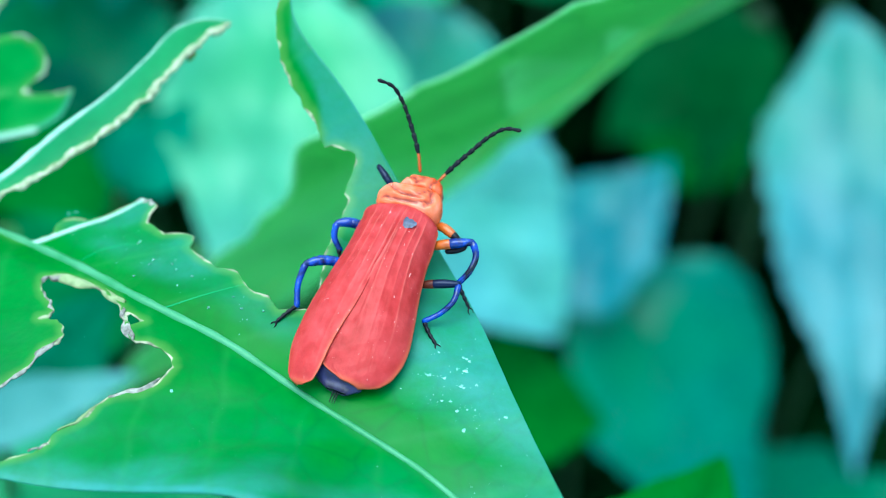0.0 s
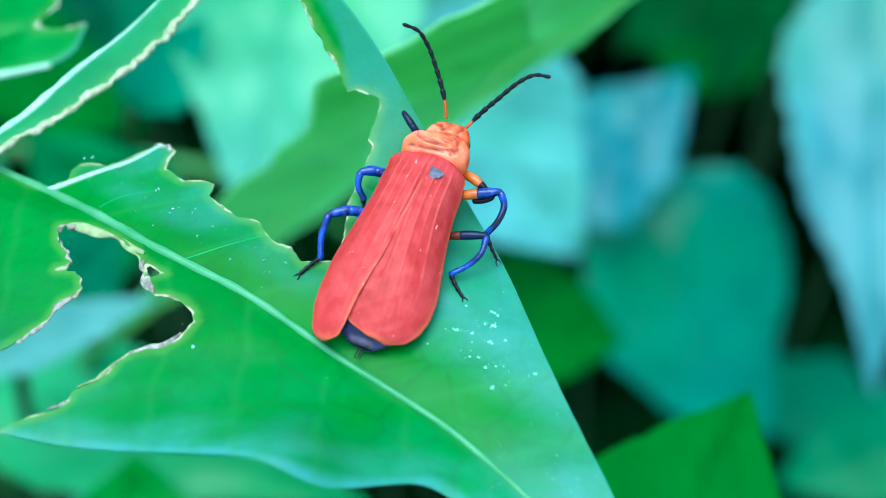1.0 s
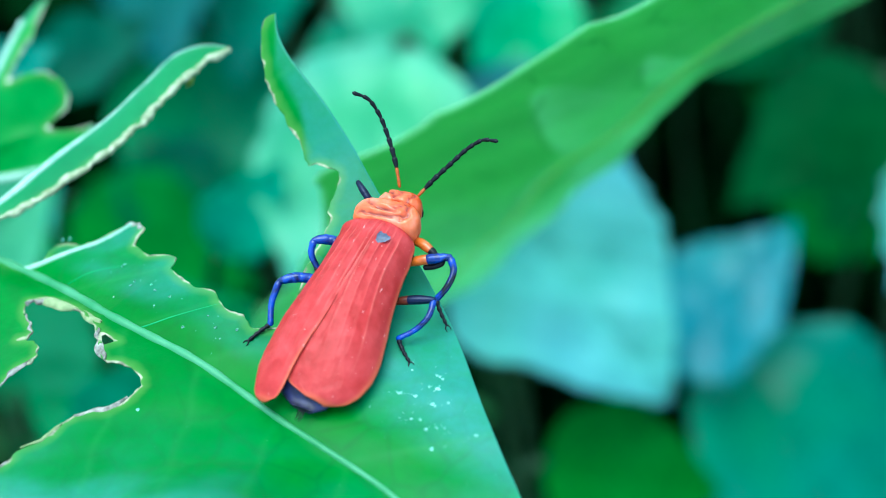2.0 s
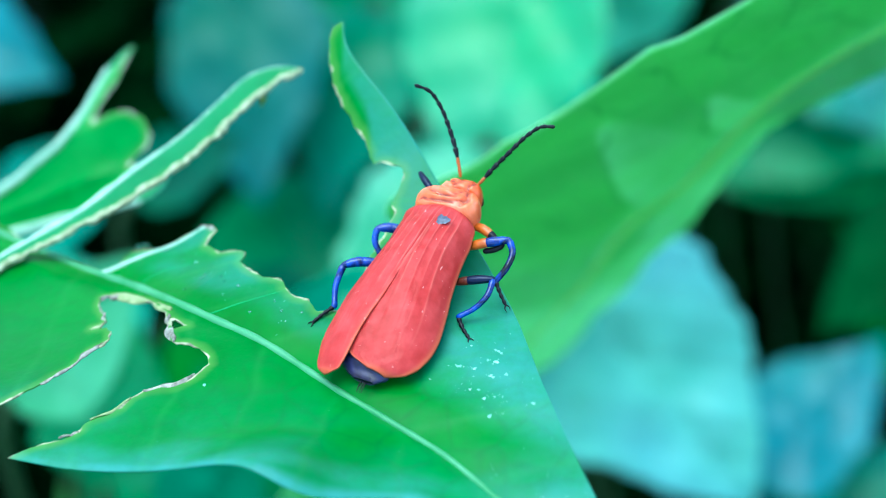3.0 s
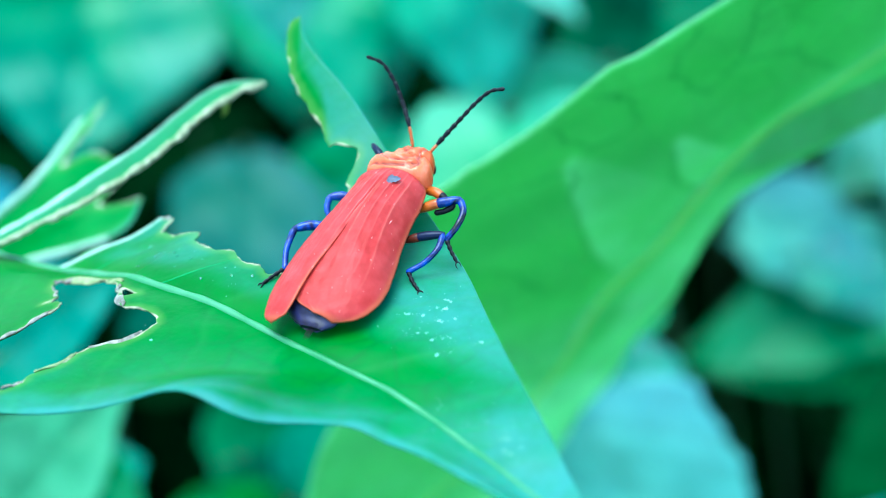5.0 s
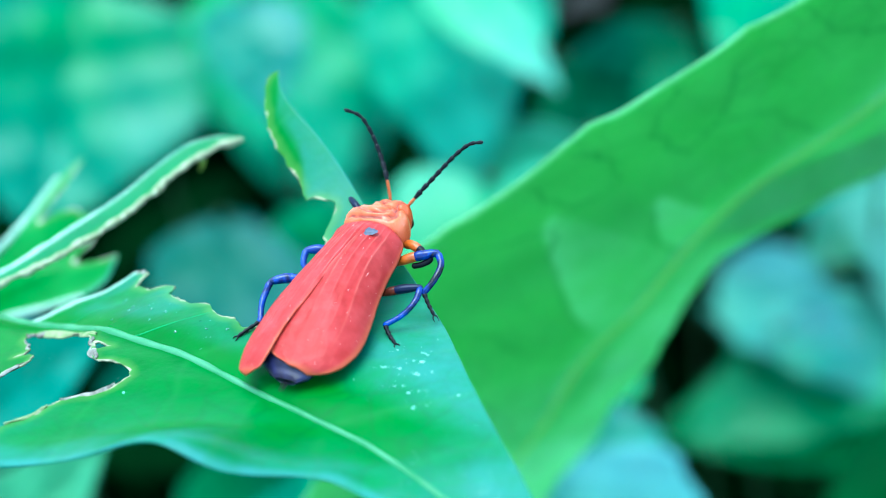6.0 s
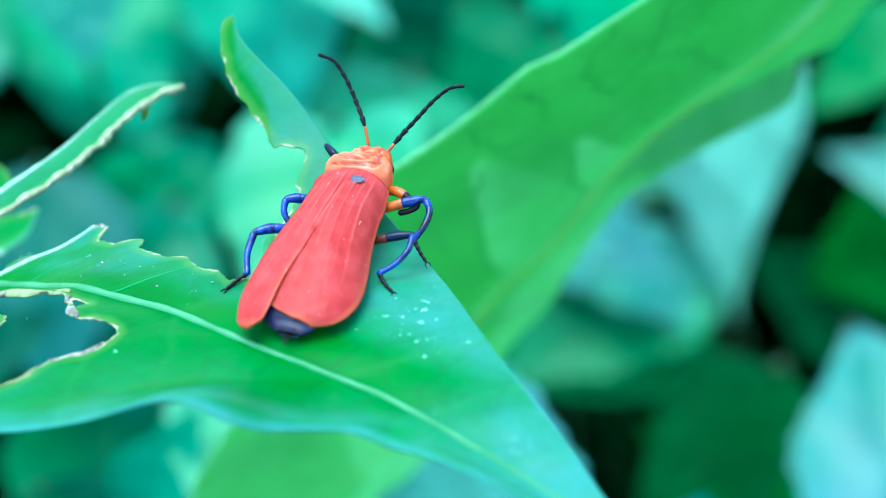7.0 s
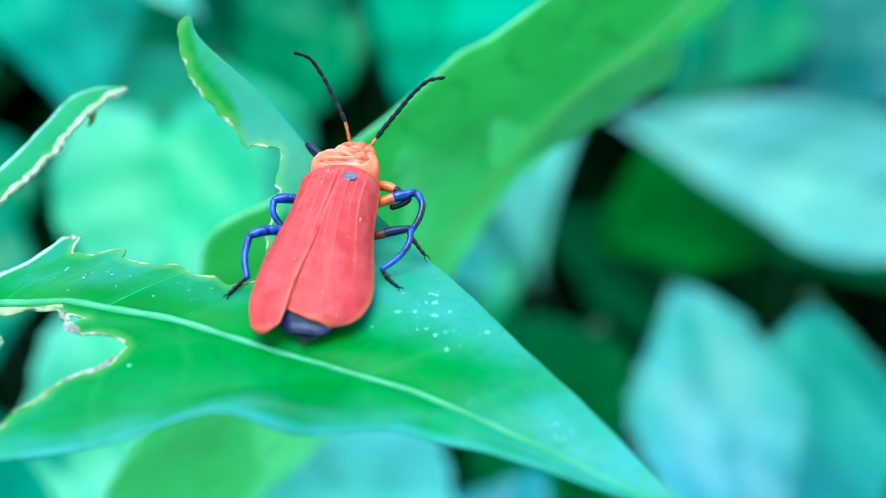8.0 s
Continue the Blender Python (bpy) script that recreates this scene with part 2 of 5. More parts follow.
SOIL = plain_material("soil", (0.006, 0.006, 0.004), (0.02, 0.017, 0.011), 0.95, 60, bump=0.6)


def water_material():
    m, t, p, out = nodes_of("clear_water")
    p.inputs["Base Color"].default_value = (0.45, 0.85, 0.7, 1)
    p.inputs["Transmission Weight"].default_value = 0.85
    p.inputs["IOR"].default_value = 1.33
    p.inputs["Roughness"].default_value = 0.04
    return m


WATER = water_material()


def wing_material():
    """Matt red drawn out lengthwise, with an orange rim, paler ridges, dusty bloom and fine pits."""
    m, t, p, out = nodes_of("wing_case_red")
    n, g, wide = noise_node(t, 1300, 6), noise_node(t, 2900, 3), noise_node(t, 330, 3)
    c = t.nodes.new("ShaderNodeTexCoord")
    mp = t.nodes.new("ShaderNodeMapping")
    mp.inputs["Scale"].default_value = (2600, 260, 260)
    t.links.new(c.outputs["Object"], mp.inputs["Vector"])
    streak = t.nodes.new("ShaderNodeTexNoise")
    streak.inputs["Scale"].default_value, streak.inputs["Detail"].default_value = 1.0, 4
    t.links.new(mp.outputs[0], streak.inputs["Vector"])
    col = ramp_node(t, n.outputs[0], ((0.25, (0.3, 0.012, 0.009)), (0.5, (0.39, 0.021, 0.02)), (0.75, (0.46, 0.038, 0.036)))).outputs[0]
    col = mix_node(t, col, ramp_node(t, streak.outputs[0], ((0.3, (0.72, 0.6, 0.6)), (0.68, (1.1, 1.15, 1.15)))).outputs[0], 0.28, "MULTIPLY")
    col = mix_node(t, col, (0.42, 0.06, 0.06), scaled(t, ramp_node(t, wide.outputs[0], ((0.45, (0, 0, 0)), (0.7, (1, 1, 1)))).outputs[0], 0.3))
    a = t.nodes.new("ShaderNodeAttribute")
    a.attribute_name = "blade"
    sep = t.nodes.new("ShaderNodeSeparateColor")
    t.links.new(a.outputs["Color"], sep.inputs[0])
    col = mix_node(t, col, (0.66, 0.16, 0.12), scaled(t, sep.outputs[1], 0.4))
    col = mix_node(t, col, (0.6, 0.11, 0.05), scaled(t, sep.outputs[0], 0.8))
    speck = ramp_node(t, g.outputs[0], ((0.7, (0, 0, 0)), (0.76, (1, 1, 1)))).outputs[0]
    col = mix_node(t, col, (0.75, 0.5, 0.46), scaled(t, speck, 0.3))
    t.links.new(col, p.inputs["Base Color"])
    p.inputs["Roughness"].default_value, p.inputs["Specular IOR Level"].default_value = 0.48, 0.22
    t.links.new(bump_node(t, mix_node(t, n.outputs[0], streak.outputs[0], 0.5), 0.7, 0.00016), p.inputs["Normal"])
    return m


RED = wing_material()
RUST = plain_material("rusty_shell", (0.02, 0.004, 0.004), (0.13, 0.02, 0.006), 0.35, 1500, spec=0.2)
NAVY = plain_material("navy_shell", (0.001, 0.0015, 0.006), (0.003, 0.01, 0.05), 0.3, 900, 0.3, 0.2, spec=0.3)
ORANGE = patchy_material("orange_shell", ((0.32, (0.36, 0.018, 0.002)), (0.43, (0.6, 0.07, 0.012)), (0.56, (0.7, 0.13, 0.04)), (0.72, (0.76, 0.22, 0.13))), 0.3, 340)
BLUE = patchy_material("blue_shell", ((0.32, (0.0008, 0.001, 0.006)), (0.45, (0.002, 0.016, 0.13)), (0.6, (0.006, 0.05, 0.36))), 0.26, 700)
CHIP = plain_material("pale_chips", (0.46, 0.11, 0.1), (0.6, 0.26, 0.24), 0.5, 2000)
AMBER = plain_material("amber_shell", (0.3, 0.05, 0.004), (0.5, 0.11, 0.012), 0.3, 1500)
BLACK = plain_material("black_shell", (0.002, 0.002, 0.004), (0.005, 0.005, 0.009), 0.4, 3000, spec=0.18)
SLATE = plain_material("slate_shell", (0.003, 0.003, 0.011), (0.022, 0.022, 0.08), 0.42, 1800, bump=0.5, spec=0.3)
SCAR = plain_material("grey_scar", (0.008, 0.01, 0.025), (0.1, 0.11, 0.16), 0.5, 2600, bump=0.6)
PLATE = plain_material("violet_plate", (0.014, 0.015, 0.06), (0.05, 0.055, 0.2), 0.35, 1500, bump=0.4, spec=0.4)


# ---- building helpers ----
def mesh_from(name, verts, faces, material, smooth=True, colors=None, materials=None, face_mat=None):
    me = bpy.data.meshes.new(name)
    me.from_pydata([tuple(v) for v in np.asarray(verts) * MM], [], [tuple(int(i) for i in f) for f in faces])
    for m in materials or [material]:
        me.materials.append(m)
    if face_mat is not None:
        me.polygons.foreach_set("material_index", np.asarray(face_mat, dtype=np.int32))
    if smooth:
        me.polygons.foreach_set("use_smooth", [True] * len(me.polygons))
    if colors is not None:
        a = me.color_attributes.new("blade", "FLOAT_COLOR", "POINT")
        a.data.foreach_set("color", np.asarray(colors, dtype=np.float32).ravel())
    me.validate()
    me.update()
    return me


def child(name, me, parent, label=""):
    ob = new(name, me)
    ob.parent = parent
    return tagged(ob, label)


def thing(name, label, category, group="", at=(0, 0, 0)):
    ob = new(name)
    ob.empty_display_size = 0.002
    ob.location = Vector(at) * MM
    return tagged(ob, label, category, group)


def curve_at(points, s):
    """Points of a smooth curve through control rows (parameter, values...), at parameters s."""
    pts = np.asarray(points, float)
    x, y = pts[:, 0], pts[:, 1:]
    d = np.gradient(y, x, axis=0)
    s = np.clip(s, x[0], x[-1])
    i = np.clip(np.searchsorted(x, s, side="right") - 1, 0, len(x) - 2)
    h = (x[i + 1] - x[i])[:, None]
    q = ((s - x[i]) / h[:, 0])[:, None]
    return ((1 + 2 * q) * (1 - q) ** 2 * y[i] + q * (1 - q) ** 2 * h * d[i] + q * q * (3 - 2 * q) * y[i + 1] + q * q * (q - 1) * h * d[i + 1])


def tube(points, radii, sides=8, cap=True):
    """Vertices and faces of a round tube along points, with a radius at each."""
    p = np.asarray(points, float)
    r = np.array(np.broadcast_to(np.asarray(radii, float), (len(p),)))
    if cap:
        a, b = p[0] - p[1], p[-1] - p[-2]
        a, b = a / np.linalg.norm(a), b / np.linalg.norm(b)
        p = np.concatenate([[p[0] + a * r[0] * 0.75, p[0] + a * r[0] * 0.45], p, [p[-1] + b * r[-1] * 0.45, p[-1] + b * r[-1] * 0.75]])
        r = np.concatenate([[r[0] * 0.35, r[0] * 0.8], r, [r[-1] * 0.8, r[-1] * 0.35]])
    tang = np.gradient(p, axis=0)
    tang /= np.linalg.norm(tang, axis=1)[:, None] + 1e-12
    ref = np.array([0.0, 0.0, 1.0]) if abs(tang[:, 2]).mean() < 0.8 else np.array([1.0, 0.0, 0.0])
    a = np.cross(tang, ref)
    a /= np.linalg.norm(a, axis=1)[:, None] + 1e-12
    b = np.cross(a, tang)
    ang = np.arange(sides) * 2 * np.pi / sides
    v = p[:, None] + r[:, None, None] * (np.cos(ang)[None, :, None] * a[:, None] + np.sin(ang)[None, :, None] * b[:, None])
    faces = [(i * sides + j, i * sides + (j + 1) % sides, (i + 1) * sides + (j + 1) % sides, (i + 1) * sides + j)
             for i in range(len(p) - 1) for j in range(sides)]
    v = v.reshape(-1, 3)
    if cap:
        faces += [tuple(range(sides))[::-1], tuple(range((len(p) - 1) * sides, len(p) * sides))]
    return v, faces


def smooth_step(x):
    x = np.clip(x, 0, 1)
    return x * x * (3 - 2 * x)


def ragged(u, v, size, seed):
    """A cheap uneven field, about -1 to 1, with lumps of about that size."""
    k, s = 2 * np.pi / size, seed * 1.7
    return (np.sin(k * (u + 0.31 * v) + s) + np.sin(k * (0.63 * v - 0.47 * u) * 1.37 + 2.1 * s) + 0.7 * np.sin(k * 2.3 * (0.7 * u - 0.8 * v) + 3.3 * s)) / 2.7


def gap(u, v, poly):
    """Signed distance to a closed outline: negative inside it."""
    p = np.asarray(poly, float)
    q = np.roll(p, -1, axis=0)
    best = np.full(u.shape, 1e9)
    inside = np.zeros(u.shape, bool)
    for (ax, ay), (bx, by) in zip(p, q):
        ex, ey = bx - ax, by - ay
        k = np.clip(((u - ax) * ex + (v - ay) * ey) / (ex * ex + ey * ey + 1e-12), 0, 1)
        best = np.minimum(best, np.hypot(u - ax - k * ex, v - ay - k * ey))
        cross = ((ay > v) != (by > v)) & (u < (bx - ax) * (v - ay) / (by - ay + 1e-12) + ax)
        inside ^= cross
    return np.where(inside, -best, best)


def sheet(us, low, high, nv, place, bites=(), rag=0.18, thick=0.25, vein=None, margin=0.25, soft=None):
    """A blade over its own flat coordinates: u along, v across from low(u) to high(u). bites are outlines cut away, with uneven edges.
    place(u, v) gives the surface; vein(u, v) how strongly a vein shows. Returns verts, faces and colours (vein, dry rim, margin)."""
    U = np.repeat(us[:, None], nv, 1)
    w = np.linspace(0, 1, nv)
    V = low[:, None] + (high - low)[:, None] * w[None]

    def field(u, v):
        f = np.full(u.shape, 1e3)
        for b in bites:
            f = np.minimum(f, gap(u, v, b))
        return f + rag * ragged(u, v, 1.5, 1) + 0.5 * rag * ragged(u, v, 0.55, 2) if bites else f

    D = field(U, V)
    for _ in range(3):
        e = 0.02
        gx, gy = (field(U + e, V) - D) / e, (field(U, V + e) - D) / e
        g2 = gx * gx + gy * gy + 0.05
        near = (D < 0) & (D > -1.2)
        U, V = np.where(near, U - D * gx / g2, U), np.where(near, V - D * gy / g2, V)
        D0 = D
        D = np.where(near, field(U, V), D)
    keep_v = D > -0.08
    first = field(np.repeat(us[:, None], nv, 1), low[:, None] + (high - low)[:, None] * w[None]) > 0
    quads, idx = [], np.arange(U.size).reshape(U.shape)
    ok = keep_v[:-1, :-1] & keep_v[1:, :-1] & keep_v[1:, 1:] & keep_v[:-1, 1:]
    some = first[:-1, :-1] | first[1:, :-1] | first[1:, 1:] | first[:-1, 1:]
    i, j = np.nonzero(ok & some)
    quads = np.stack([idx[i, j], idx[i + 1, j], idx[i + 1, j + 1], idx[i, j + 1]], 1)
    used, quads = np.unique(quads, return_inverse=True)
    quads = quads.reshape(-1, 4)
    u, v = U.ravel()[used], V.ravel()[used]
    top = place(u, v)
    e = 0.05
    nr = np.cross(place(u + e, v) - place(u - e, v), place(u, v + e) - place(u, v - e))
    nr /= np.linalg.norm(nr, axis=1)[:, None] + 1e-12
    d = field(u, v)
    edge = np.clip(1 - d / 0.7, 0, 1) * np.clip(0.88 + 0.3 * ragged(u, v, 2.3, 9), 0, 1) if bites else np.zeros(len(u))
    lo, hi = np.interp(u, us, low), np.interp(u, us, high)
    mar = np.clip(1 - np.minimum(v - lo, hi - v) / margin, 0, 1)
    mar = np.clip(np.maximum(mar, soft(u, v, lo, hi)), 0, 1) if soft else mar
    vn = vein(u, v) if vein else np.zeros(len(u))
    thin = thick * (0.35 + 0.65 * np.clip(np.minimum(np.minimum(v - lo, hi - v), d) / 0.5, 0, 1))
    verts = np.concatenate([top, top - nr * thin[:, None]])
    n = len(top)
    faces = [tuple(q) for q in quads] + [tuple(q + n)[::-1] for q in quads]
    count = {}
    for q in quads:
        for a, b in zip(q, np.roll(q, -1)):
            count[(a, b)] = 1
    faces += [(b, a, a + n, b + n) for a, b in count if (b, a) not in count]
    col = np.stack([vn, edge, mar, np.ones(n)], 1)
    return verts, faces, np.concatenate([col, col])


def spline(points, n):
    p = np.asarray(points, float)
    s = np.concatenate([[0], np.cumsum(np.linalg.norm(np.diff(p, axis=0), axis=1))])
    return curve_at(np.column_stack([s, p]), np.linspace(0, s[-1], n))


# ---- ground ----
def ground():
    g = 40
    xs = np.concatenate([-np.geomspace(60000, 300, 14), np.linspace(-250, 250, 12), np.geomspace(300, 60000, 14)])
    V = [(x, y, -430 + 8 * math.sin(x * 0.03) * math.cos(y * 0.021)) for x in xs for y in xs]
    F = [(i * g + j, (i + 1) * g + j, (i + 1) * g + j + 1, i * g + j + 1) for i in range(g - 1) for j in range(g - 1)]
    tagged(new("ground", mesh_from("ground", V, F, SOIL)), "dark moist soil under the plants", "ground", kind="structure")


ground()


# ---- the eaten leaf that carries the beetle ----
LEAF_O, LEAF_U, LEAF_V = np.array([-5.35, -8.6, 0.0]), np.array([0.774, -0.599, 0.0]), np.array([0.634, 0.734, 0.0])
RIB = [(-60, -12.5), (-50, -10), (-40, -7.5), (-30, -4.9), (-22, -2.8), (-16.5, -1.45), (-11, -0.7), (-4.7, 0.0), (0, 0.0), (7.6, 0.3), (14, -0.4), (18, -1.0), (24, -2.2)]
UPPER = [(-60, -12.2), (-54, 4), (-48, 14), (-40, 20), (-24, 19.5), (-17.5, 18.6), (-16.2, 17.6), (-15.5, 16.95), (-14.5, 16.4), (-13, 15.95), (-11.4, 15.65), (-9.6, 15.25), (-8.1, 14.85), (-6.7, 14.35), (-3, 12.9), (3, 10.2), (8.4, 6.8), (12.9, 4.2), (16.5, 2.2), (20.7, -0.3), (24, -2.15)]
LOWER = [(-60, -12.8), (-55, -20), (-48, -24.5), (-40, -24), (-24, -19.5), (-12, -15.6), (-6.6, -13.1), (-1.3, -9.9), (2.7, -8.1), (5.9, -6.8), (9, -3.2), (11, -2.8), (13, -2.8), (17, -2.9), (20.7, -2.8), (24, -2.25)]
SLOT = [(-52, -6), (-45, -3.8), (-26, -3.4), (-20.4, -2.4), (-19.75, -2.0), (-19.5, -1.2), (-19.2, -0.6), (-19.7, 0.1), (-19.9, 0.9), (-19.5, 1.6), (-18.5, 1.95), (-18.1, 2.9),
        (-17.6, 4.2), (-17.2, 5.15), (-16.7, 5.25), (-15.8, 5.15), (-15.75, 4.6), (-15.3, 3.75), (-13.8, 3.65), (-12.8, 4.3), (-12.1, 4.35), (-11.7, 3.6), (-11, 3.5),
        (-9.4, 3.4), (-8.2, 3.8), (-6.8, 3.2), (-5.6, 3.5), (-4.6, 3.2), (-3.2, 4.5), (-5.23, 7.6), (-6.05, 9.75), (-6.6, 11.15), (-7.0, 11.35), (-7.35, 11.9), (-7.55, 12.7), (-7.8, 13.2), (-8.1, 13.4), (-8.8, 13.2), (-9.25, 13.05), (-9.7, 12.72),
        (-10.2, 13.0), (-10.9, 13.35), (-11.4, 13.52), (-12.1, 13.65), (-12.5, 13.88), (-13.05, 14.03), (-13.5, 14.2), (-14.4, 14.6), (-15.2, 15.3), (-15.75, 15.75), (-16.3, 16.4),
        (-16.55, 16.9), (-16.55, 17.2), (-16.42, 17.5), (-16.1, 17.85), (-16.3, 18.6), (-18.6, 19.9), (-40, 24), (-52, 20)]
HOLE = [(-16.2, -3.9), (-16.4, -3.5), (-16.1, -3.0), (-15.5, -2.5), (-14.6, -2.05), (-13.3, -1.8), (-12.1, -1.7), (-11.4, -1.95), (-10.9, -2.4), (-10.1, -2.8), (-9.4, -3.2), (-9.0, -3.2),
        (-8.5, -2.8), (-7.8, -2.6), (-7.0, -2.7), (-6.4, -3.1), (-6.3, -3.9), (-6.3, -4.7), (-6.5, -5.4), (-7.0, -5.9), (-7.5, -6.5), (-7.7, -7.3), (-7.5, -8.2), (-7.6, -9.1),
        (-7.9, -10.1), (-7.7, -11.0), (-7.8, -11.6), (-8.7, -13.1), (-9.6, -17), (-14, -19), (-12.3, -9.8), (-12.1, -8.1), (-12.3, -7.3), (-12.5, -6.7), (-12.1, -5.8), (-12.3, -5.3),
        (-12.8, -4.95), (-13.4, -4.95), (-14.3, -5.6), (-13.9, -5.1), (-14.1, -4.6), (-14.7, -4.4), (-15.5, -4.35)]
FORK = [(-10.95, -1.95), (-10.5, -1.9), (-9.9, -1.85), (-10.1, -2.4), (-10.15, -2.5)]


def leaf_height(u, v):
    rib = np.interp(u, *np.array(RIB).T)
    left = -0.0135 * np.minimum(0, u + 4) ** 2 * smooth_step((v + 5) / 8) * (1 - smooth_step((v - 8) / 5))
    low = np.interp(u, *np.array(LOWER).T)
    lift = (0.9 + 2.5 * np.exp(-((u - 3) / 4.0) ** 2) - 0.7 * np.exp(-((u - 10) / 2.5) ** 2)) * smooth_step((rib - v) / np.maximum(rib - low, 0.5)) ** 1.5
    tongue = 5.5 * smooth_step((v - 9.5) / 9) * smooth_step((-u - 1) / 14)
    droop = -0.8 * np.exp(-((u - 3) / 5) ** 2) * smooth_step((v - 6) / 5)
    left = left + 0.5 * np.exp(-((v - 1.3) / 2.0) ** 2) * smooth_step((-u - 13) / 5)
    groove = -0.25 * np.exp(-((v - rib) / 1.2) ** 2)
    return -0.15 + left + lift + tongue + droop + groove + 0.07 * ragged(u, v, 7.0, 4)


def leaf_place(u, v):
    sag = 5.5 * (1 - np.exp(-0.14 * np.maximum(0, -12 - u))) * (1 - np.clip((v + 2.2) / 7.2, 0, 1)) * smooth_step((v + 16) / 8)
    return LEAF_O + u[:, None] * LEAF_U + v[:, None] * LEAF_V + np.stack([0 * u, 0.56 * sag, leaf_height(u, v) - 0.83 * sag], 1)


def side_veins(u, v, rib, step, slope, width):
    """How strongly slanting side veins show on a blade."""
    k = (u - slope * np.abs(v - rib)) / step
    d = np.abs(k - np.round(k)) * step
    return np.exp(-(d / width) ** 2) * smooth_step((np.abs(v - rib)) / 0.6)


def leaf_sheen(u, v, lo, hi):
    """Bluish sky sheen put into the colour: along the rolled lower margin, at the tip, on the upper lobe and on the
    pointed tongue, whose outer band stays green.
    """
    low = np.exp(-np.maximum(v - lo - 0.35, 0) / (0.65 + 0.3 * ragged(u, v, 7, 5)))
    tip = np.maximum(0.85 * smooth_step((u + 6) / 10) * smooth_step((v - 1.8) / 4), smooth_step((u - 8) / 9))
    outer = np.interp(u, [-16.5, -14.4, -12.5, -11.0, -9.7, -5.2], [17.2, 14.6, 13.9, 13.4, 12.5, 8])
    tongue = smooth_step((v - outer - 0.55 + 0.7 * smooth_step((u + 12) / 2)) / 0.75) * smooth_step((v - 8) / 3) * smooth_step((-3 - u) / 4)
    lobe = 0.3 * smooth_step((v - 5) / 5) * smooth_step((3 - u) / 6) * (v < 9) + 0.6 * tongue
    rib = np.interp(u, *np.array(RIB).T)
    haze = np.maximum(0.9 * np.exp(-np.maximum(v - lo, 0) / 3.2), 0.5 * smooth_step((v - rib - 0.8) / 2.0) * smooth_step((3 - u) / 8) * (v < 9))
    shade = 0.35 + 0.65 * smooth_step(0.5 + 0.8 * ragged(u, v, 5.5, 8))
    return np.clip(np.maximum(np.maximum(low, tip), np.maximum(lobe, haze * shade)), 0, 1)


